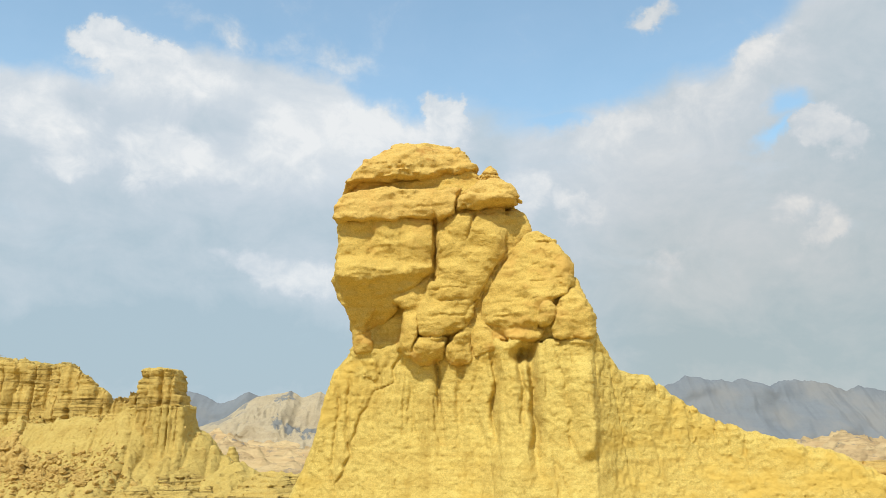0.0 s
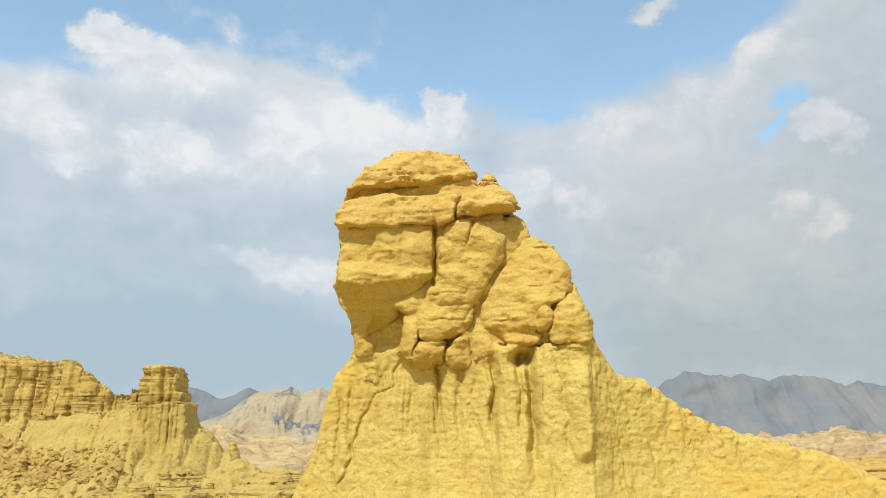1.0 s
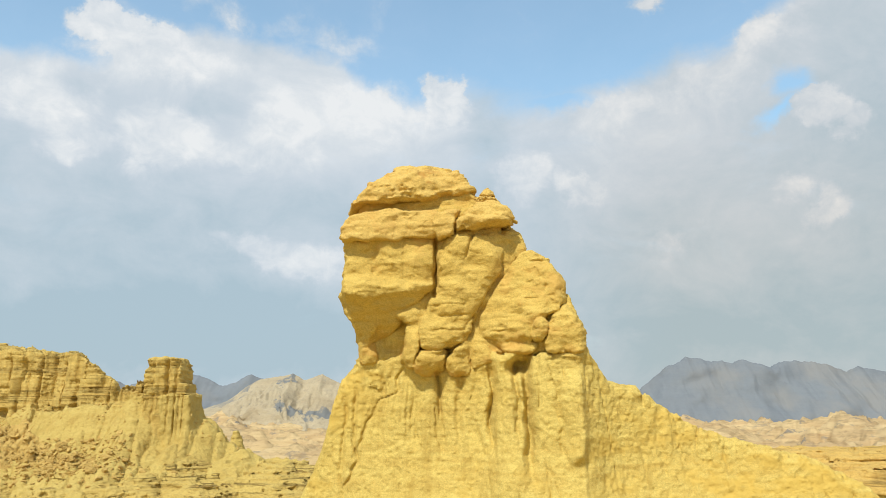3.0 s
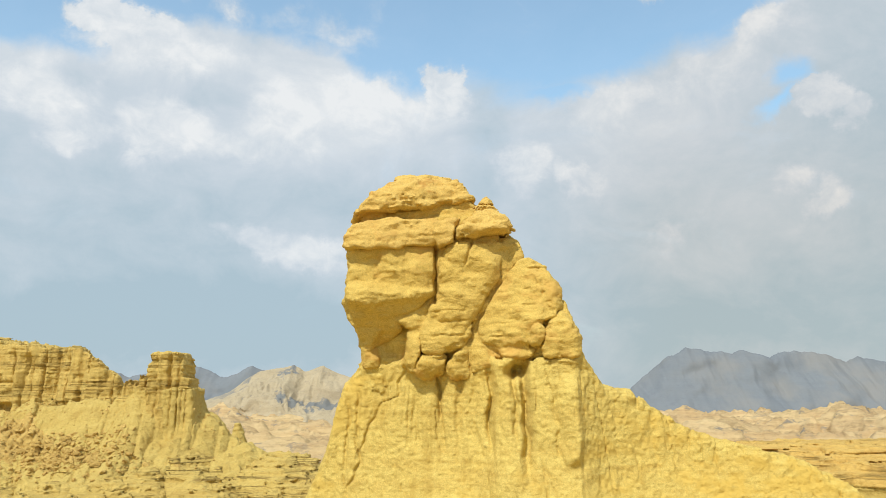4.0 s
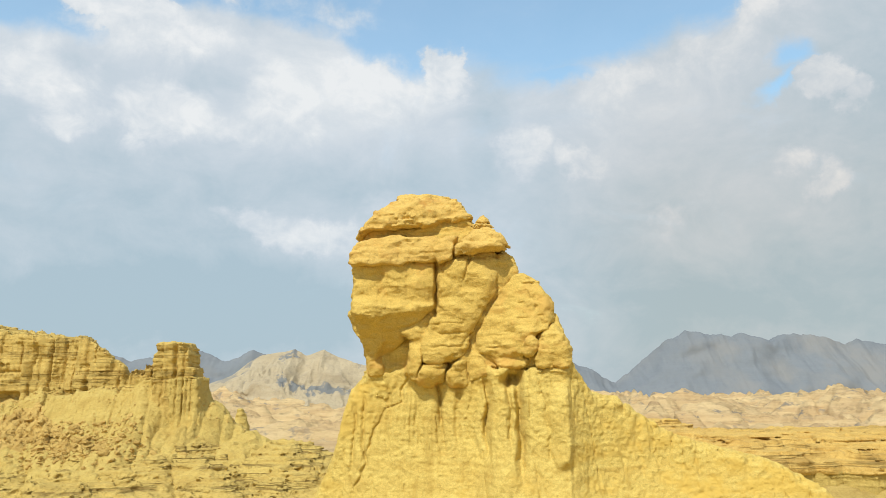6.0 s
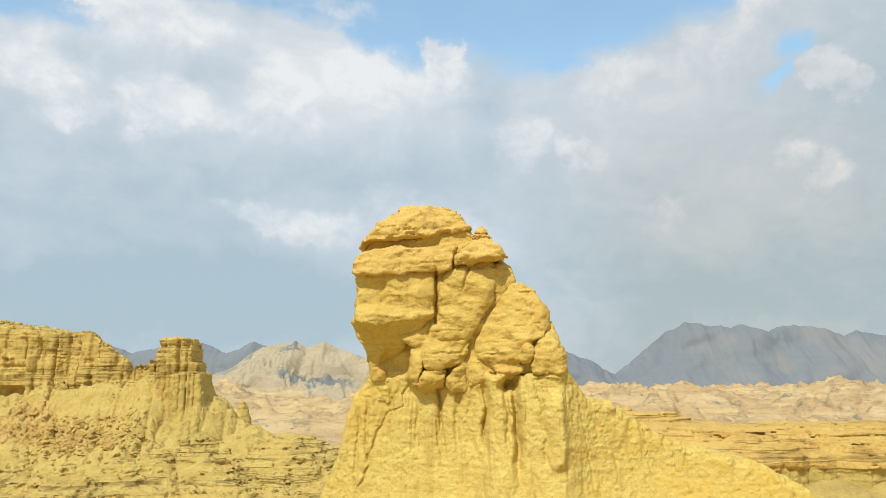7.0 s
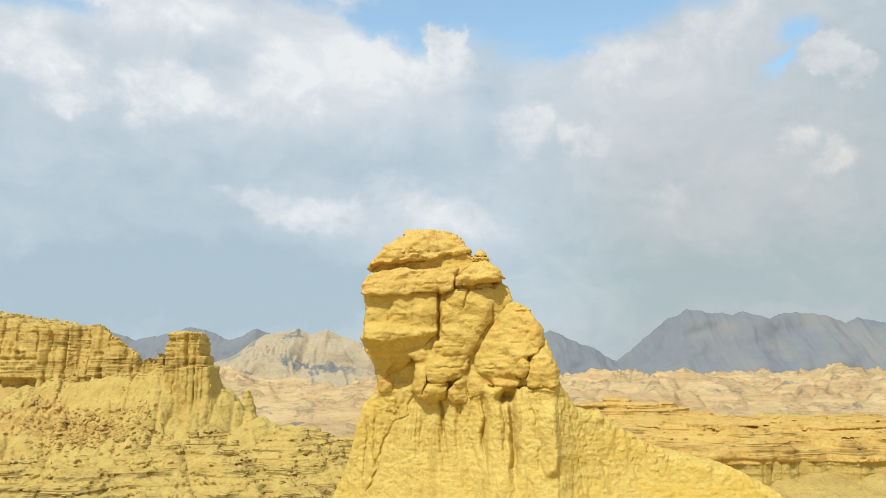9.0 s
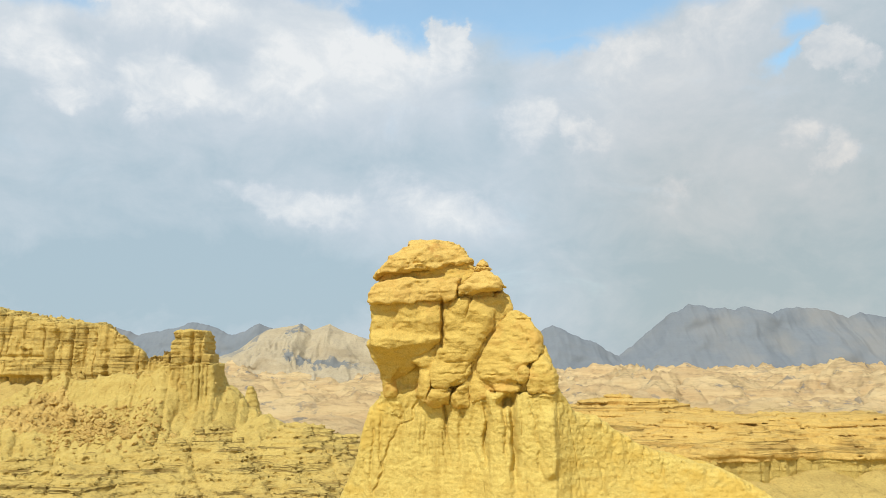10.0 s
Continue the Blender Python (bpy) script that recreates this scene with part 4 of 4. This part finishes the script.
def tower(p):
    x, y, z = p
    cx = x + 0.6 * vnoise(0 * x, 0 * x, z * 0.25)
    half = np.where((z > 19.5) | (cx < -95.3), 6.3, 8.0) - 0.14 * np.clip(z - 23, 0, 8) ** 1.3
    joint = 0.9 * np.abs(vnoise(x * 0.28, 0 * x, z * 0.03)) + 0.5 * vnoise(x * 0.7, 0 * x, z * 0.2)
    for c, w, dep in ((-98.2, 0.5, 0.9), (-94.0, 0.7, 1.7), (-90.6, 0.45, 1.2)):
        joint = joint + dep * bump(x + 0.8 * vnoise(0 * x, 0 * x + c, z * 0.25), c, w)
    up = smax(smax(np.abs(cx + 95.3) - half, np.abs(y - 273) - 6.5 + joint, 1.0), z - 28.2 - 0.7 * vnoise(x * 0.4, y * 0.4, 0 * x), 0.5)
    n = vnoise(x * 0.33, 0 * x, z * 0.01)
    flute = 1.7 * np.exp(-np.abs(n) / 0.09) + 0.3 * vnoise(x * 0.9, 0 * x, z * 0.05)
    low = smax(smax(np.abs(x + 91.0) - 5.6 - 0.06 * np.clip(14 - z, 0, 20), np.abs(y - 273) - 6.6 - 0.06 * np.clip(12 - z, 0, 20) + flute, 1.2), z - 16.0, 0.8)
    stub_cut = 1.1 * np.exp(-np.abs(vnoise(x * 0.22, 0 * x + 5, z * 0.04)) / 0.12) + 0.8 * vnoise(x * 0.4, 0 * x, z * 0.3)
    stub = smax(smax(np.abs(x + 107.5) - 4.6 - 0.5 * np.clip(15 - z, 0, 12), np.abs(y - 277) - 4.5 + stub_cut - 0.25 * np.clip(13 - z, 0, 12), 1.0), z - 18.2 - 2.8 * vnoise(x * 0.45, 0 * x + 3, 0 * x) - 0.8 * np.sign(vnoise(x * 0.6, 0 * x + 8, 0 * x)), 0.4)
    # clay skirts that run down from the tower
    c = np.clip(np.interp(x, [-106, -98, -94], [270.5, 272, 275]) - 0.1 * (x + 94) - y, 0, 80)
    drop = 1.1 * np.minimum(c, 10) + 0.5 * np.clip(c - 10, 0, 80)
    side = 0.95 * np.clip(x + 86, 0, 60) + 0.12 * np.clip(-104 - x, 0, 60)
    rills = vnoise(x * 0.16 + 0.02 * y, y * 0.03, 0 * x + 1)
    fan = (z - 12.8 - 2.6 * step01(-97, -103, x) + drop + side + 2.4 * np.abs(vnoise(x * 0.09, y * 0.05, 0 * x)) + 1.3 * np.exp(-np.abs(rills) / 0.14) + 0.45 * np.exp(-np.abs(vnoise(x * 0.36 + 0.05 * y, y * 0.04, 0 * x + 9)) / 0.16) + 0.9 * np.clip(y - 279, 0, 60)) * 0.6
    fan3 = (z + 0.6 + 0.8 * np.hypot((x + 66) * 0.8, (y - 262) * 0.7) + 1.8 * np.abs(vnoise(x * 0.2, y * 0.2, 0 * x))) * 0.6
    fan = smax(smin(fan, fan3, 1.0), np.hypot(x + 96, y - 272) - 46, 2.0)
    ds = [up, low, stub, fan]
    d = smin(smin(np.minimum(up, low), stub, 0.6), fan, 2.2)
    zz = z + 0.4 * fbm(x * 0.08, y * 0.08, 0 * x, 2)
    k = step01(12, 16, z)
    saw = zz / 1.9
    saw = saw - np.floor(saw) - 0.5
    d = d + (0.12 + 0.88 * k) * (0.25 * vnoise(x * 0.05, y * 0.05, zz * 0.8) + 0.25 * vnoise(x * 0.15, y * 0.15, zz * 2.0) - 0.22 * saw)
    d = d + 0.3 * fbm(x * 0.3, y * 0.3, z * 0.3, 5, 0.5)
    return ds, d


rock_thing("rock_tower", (-95, 273, -8), "square ochre rock tower standing on fluted clay beside the cliff", "rock tower",
           [("tower_block", "bedded orange block"), ("fluted_foot", "fluted clay foot", TALUS), ("stub", "low broken stump"), ("clay_skirt", "gullied pale clay skirt", TALUS)],
           tower, (-142, 226, -22), (-50, 302, 31), 0.36, MESA)


def talus(p):
    x, y, z = p
    lean = x + 0.35 * (y - 285)
    gully = 3.6 * np.abs(vnoise(lean * 0.07, y * 0.02, 0 * x + 2)) + 1.6 * np.exp(-np.abs(vnoise(lean * 0.17, y * 0.03, 0 * x)) / 0.12)
    fan1 = 13.5 - 0.62 * np.hypot((x + 151) * 0.75, 0.78 * np.minimum(y - 291, 0))
    fan2 = 11.0 - 0.55 * np.hypot((x + 126) * 0.55, np.minimum(y - 281, 0))
    heap = -smin(-fan1, -fan2, 3.0) - gully
    lump = 0.55 * fbm(x * 0.4, y * 0.4, z * 0.3, 4, 0.68)
    patch = 0.5 * fbm(x * 0.09 + 3, y * 0.11, z * 0.09, 3) + np.hypot((x + 137) / 24, (y - 266) / 17) - 1.0
    lump = lump - (1.3 * np.clip(3 * vnoise(x * 0.3, y * 0.3, z * 0.3), 0, 1) + 0.8 * np.clip(3 * vnoise(x * 0.6 + 9, y * 0.6, z * 0.6), 0, 1)) * step01(0.15, -0.25, patch)
    d = smax((z - heap + lump) * 0.65, y - 300, 2.0)
    brown = d + patch
    return [d, brown], d


rock_thing("talus_heap", (-145, 270, -10), "gullied clay talus below the cliff with brown rubble patches", "scree",
           [("clay_fan", "pale clay fan", TALUS), ("rubble_patch", "brown broken rubble", RUBBLE)], talus, (-215, 214, -19), (-92, 304, 20), 0.42, TALUS)


def ledges(p):
    x, y, z = p
    lay = 0.9 * vnoise(x * 0.02, y * 0.02, z * 1.1) + 0.6 * vnoise(x * 0.06, y * 0.06, z * 2.3)
    s = 246 - y + 0.12 * (x + 70) + 9 * fbm(x * 0.035, y * 0.03, 0 * x, 3) + 5 * np.abs(vnoise(x * 0.06, y * 0.05, 0 * x + 5)) + lay
    s = s + 7 * np.exp(-np.abs(vnoise(x * 0.045 + 0.02 * y, 0 * x + 11, 0 * x)) / 0.1)
    k = s / 5.2
    stair = np.floor(k) + step01(0.35, 0.95, k - np.floor(k))
    H = -9.5 - 1.25 * stair + 0.5 * fbm(x * 0.15, y * 0.15, 0 * x, 4)
    H = H - 0.3 * np.clip(x + 42, 0, 60) - np.clip(-(x + 112) * 0.12, 0, 4)
    d = (z - H) * 0.5
    d = smax(d, y - 262, 2.0)
    d = d + 0.26 * fbm(x * 0.5, y * 0.5, z * 0.9, 4, 0.66) + 0.5 * fbm(x * 0.16, y * 0.16, z * 0.3, 3)
    tier = np.clip(np.floor(k / 2), 0, 7)
    return [np.abs(tier - i) for i in range(8)], d


rock_thing("ledge_slope", (-80, 215, -22), "slope of thin ochre rock ledges stepping down to the valley", "rock ledges", [("ledge_tier", "")] * 8, ledges,
           (-175, 168, -32), (-8, 264, -2), 0.4, LEDGE)


def pinnacle(p):
    x, y, z = p
    d = (np.hypot(x + 160, (y - 620) * 0.8) - 2.6 - 0.3 * np.clip(-8 - z, 0, 40) + 0.8 * fbm(x * 0.2, y * 0.2, z * 0.4, 3)) * 0.8
    d = smax(d, z + 6.5, 1.0)
    return [d], d


rock_thing("pinnacle", (-160, 620, -45), "small pale rock pinnacle in the valley", "rock", [("spire", "")], pinnacle, (-182, 600, -48), (-138, 640, 4), 0.8, TALUS)

def terrace(p):
    x, y, z = p
    edge = 186 + 5 * vnoise(x * 0.035, 0 * x, 0 * x) + 2.5 * vnoise(x * 0.13, 0 * x + 2, 0 * x)
    s = 38 + 0.12 * (y - 250) + 6 * vnoise(y * 0.06, z * 0.1, 0 * x)
    hard = np.abs(vnoise(x * 0.16, 0 * x + 8, 0 * x)) * 1.5
    lay = 0.5 * vnoise(x * 0.02, y * 0.02, z * 1.6) + 0.4 * vnoise(x * 0.07, y * 0.07, z * 3.4)
    joint = 0.8 * np.exp(-np.abs(vnoise(x * 0.12, 0 * x + 8, 0 * x)) / 0.07)
    lo = smax(smax(edge + 0.9 + 0.7 * np.exp(-np.abs(vnoise(x * 0.3, 0 * x, z * 0.03)) / 0.15) - y, z + 8.3, 0.6), (s - x) * 0.5, 3)
    k = (y - edge - hard - joint - lay - 1.5 * fbm(x * 0.06, y * 0.06, 0 * x, 3)) / 4.2
    stair = np.clip(np.floor(k) + step01(0.0, 0.22, k - np.floor(k)), -1, 6)
    H = -6.9 + 1.1 * stair - 0.14 * np.clip(s + 22 - x, 0, 30) + 1.3 * fbm(x * 0.06, y * 0.05, 0 * x + 3, 3)
    steps = smax(smax(smax((z - H) * 0.45, (edge + hard + joint + lay - y) * 0.9, 0.3), (s - x) * 0.5, 2), -8.6 - z, 0.3)
    tier = np.clip(np.floor(k / 1.3), 0, 3)
    ds = [lo] + [steps + 0.01 * np.abs(tier - i) for i in range(4)]
    d = smax(np.minimum(lo, steps), y - 235, 2)
    d = d + 0.22 * vnoise(x * 0.06, y * 0.06, z * 3.7) + 0.17 * fbm(x * 0.3, y * 0.3, z * 0.6, 4, 0.6)
    return ds, d


rock_thing("terrace_cliff", (110, 205, -14), "low orange cliff of stacked rock ledges across the valley", "cliff",
           [("clay_foot", "pale clay foot", TALUS)] + [("ledge_tier", "")] * 4, terrace, (30, 172, -17), (190, 240, 2), 0.4, ORANGE)


def layered_knoll(p):
    x, y, z = p
    r = np.hypot((x - 92) * 0.55, (y - 410) * 0.9) + 5 * fbm(x * 0.05, y * 0.05, 0 * x, 3) + 1.2 * vnoise(x * 0.02, y * 0.02, z * 1.1)
    k = r / 6.5
    stair = np.floor(k) + step01(0.7, 0.95, k - np.floor(k))
    d = (z + 3.8 + 2.6 * stair) * 0.5
    d = smax(d, r - 42, 3)
    d = d + 0.35 * fbm(x * 0.3, y * 0.3, z * 0.6, 4)
    return [d], d


rock_thing("layered_knoll", (92, 410, -20), "low knoll of thin level rock layers in the valley", "rock", [("knoll_rock", "")], layered_knoll, (5, 355, -26), (180, 465, -1), 0.6, ORANGE)

# ---- loose stones ----


def scatter_stones(name, label, count, spot, sizes, seed, material):
    rng = random.Random(seed)
    depsgraph = bpy.context.evaluated_depsgraph_get()
    base_v = [Vector(v) for v in ((1, 0, 0), (-1, 0, 0), (0, 1, 0), (0, -1, 0), (0, 0, 1), (0, 0, -1), (0.6, 0.6, 0.6), (-0.6, 0.6, 0.6), (0.6, -0.6, 0.6), (-0.6, -0.6, 0.6))]
    faces = [(4, 6, 7), (4, 7, 9), (4, 9, 8), (4, 8, 6), (6, 0, 2), (6, 2, 7), (7, 2, 1), (7, 1, 9), (9, 1, 3), (9, 3, 8), (8, 3, 0), (8, 0, 6), (0, 5, 2), (2, 5, 1), (1, 5, 3), (3, 5, 0)]
    verts, tris = [], []
    for _ in range(count):
        x, y = spot(rng)
        hit, place, nrm, _i, ob, _m = scene.ray_cast(depsgraph, Vector((x, y, 60)), Vector((0, 0, -1)))
        if not hit:
            continue
        s = sizes[0] * (sizes[1] / sizes[0]) ** (rng.random() ** 2.2)
        turn = Euler((rng.uniform(-0.6, 0.6), rng.uniform(-0.6, 0.6), rng.uniform(0, 6.3))).to_matrix()
        stretch = Vector((rng.uniform(0.7, 1.4), rng.uniform(0.6, 1.1), rng.uniform(0.45, 0.9)))
        o = len(verts)
        for v in base_v:
            w = turn @ Vector((v.x * stretch.x, v.y * stretch.y, v.z * stretch.z)) * s * rng.uniform(0.75, 1.2)
            verts.append(place + w + Vector((0, 0, 0.15 * s)))
        tris += [tuple(i + o for i in f) for f in faces]
    me = bpy.data.meshes.new(name)
    me.from_pydata(verts, [], tris)
    me.materials.append(material)
    tagged(new(name, me), label, "stones", kind="stuff")


def on_talus(rng):
    while True:
        x = rng.uniform(-185, -62)
        q = abs(rng.gauss(16, 14))
        y = 272 - 0.33 * (x + 60) - q
        if rng.random() < 0.12 + 0.9 * max(0.0, noise.noise(Vector((x / 22, y / 14, 0)))) + 0.6 * math.exp(-((x + 136) / 22) ** 2 - ((q - 14) / 10) ** 2):
            return x, y


def on_rubble(rng):
    while True:
        a, b = rng.gauss(0, 0.5), rng.gauss(0, 0.5)
        x, y = -119 + 20 * a, 250 + 11 * b - 4 * a
        if rng.random() < 0.35 + 1.2 * max(0.0, noise.noise(Vector((x / 9, y / 6, 2)))):
            return x, y


scatter_stones("broken_rock", "heap of brown broken rock on the clay slope", 1500, on_rubble, (0.25, 1.25), 9, RUBBLE)
scatter_stones("rubble", "brown broken stones scattered over the talus slope", 1700, on_talus, (0.12, 0.6), 4, RUBBLE)


def build_boulders():
    depsgraph = bpy.context.evaluated_depsgraph_get()
    spots = ((-124, 259, 1.5), (-117, 251, 1.2), (-110, 246, 1.3), (-129, 252, 1.1), (-106, 241, 1.4), (-121, 244, 1.0), (-99, 249, 0.9), (-136, 255, 1.2), (-83, 247, 1.0))
    for n, (x, y, r) in enumerate(spots):
        hit, place, _n, _i, _o, _m = scene.ray_cast(depsgraph, Vector((x, y, 60)), Vector((0, 0, -1)))
        ob = small_stone("boulder", "brown angular boulder lying on the rubble slope", place + Vector((0, 0, 0.35 * r)), (1.15 * r, r, 0.8 * r), 3.1 * n, RUBBLE, 0.3, 0.12)
        tagged(ob, "brown angular boulder lying on the rubble slope", "boulder", "boulders on the talus")


build_boulders()
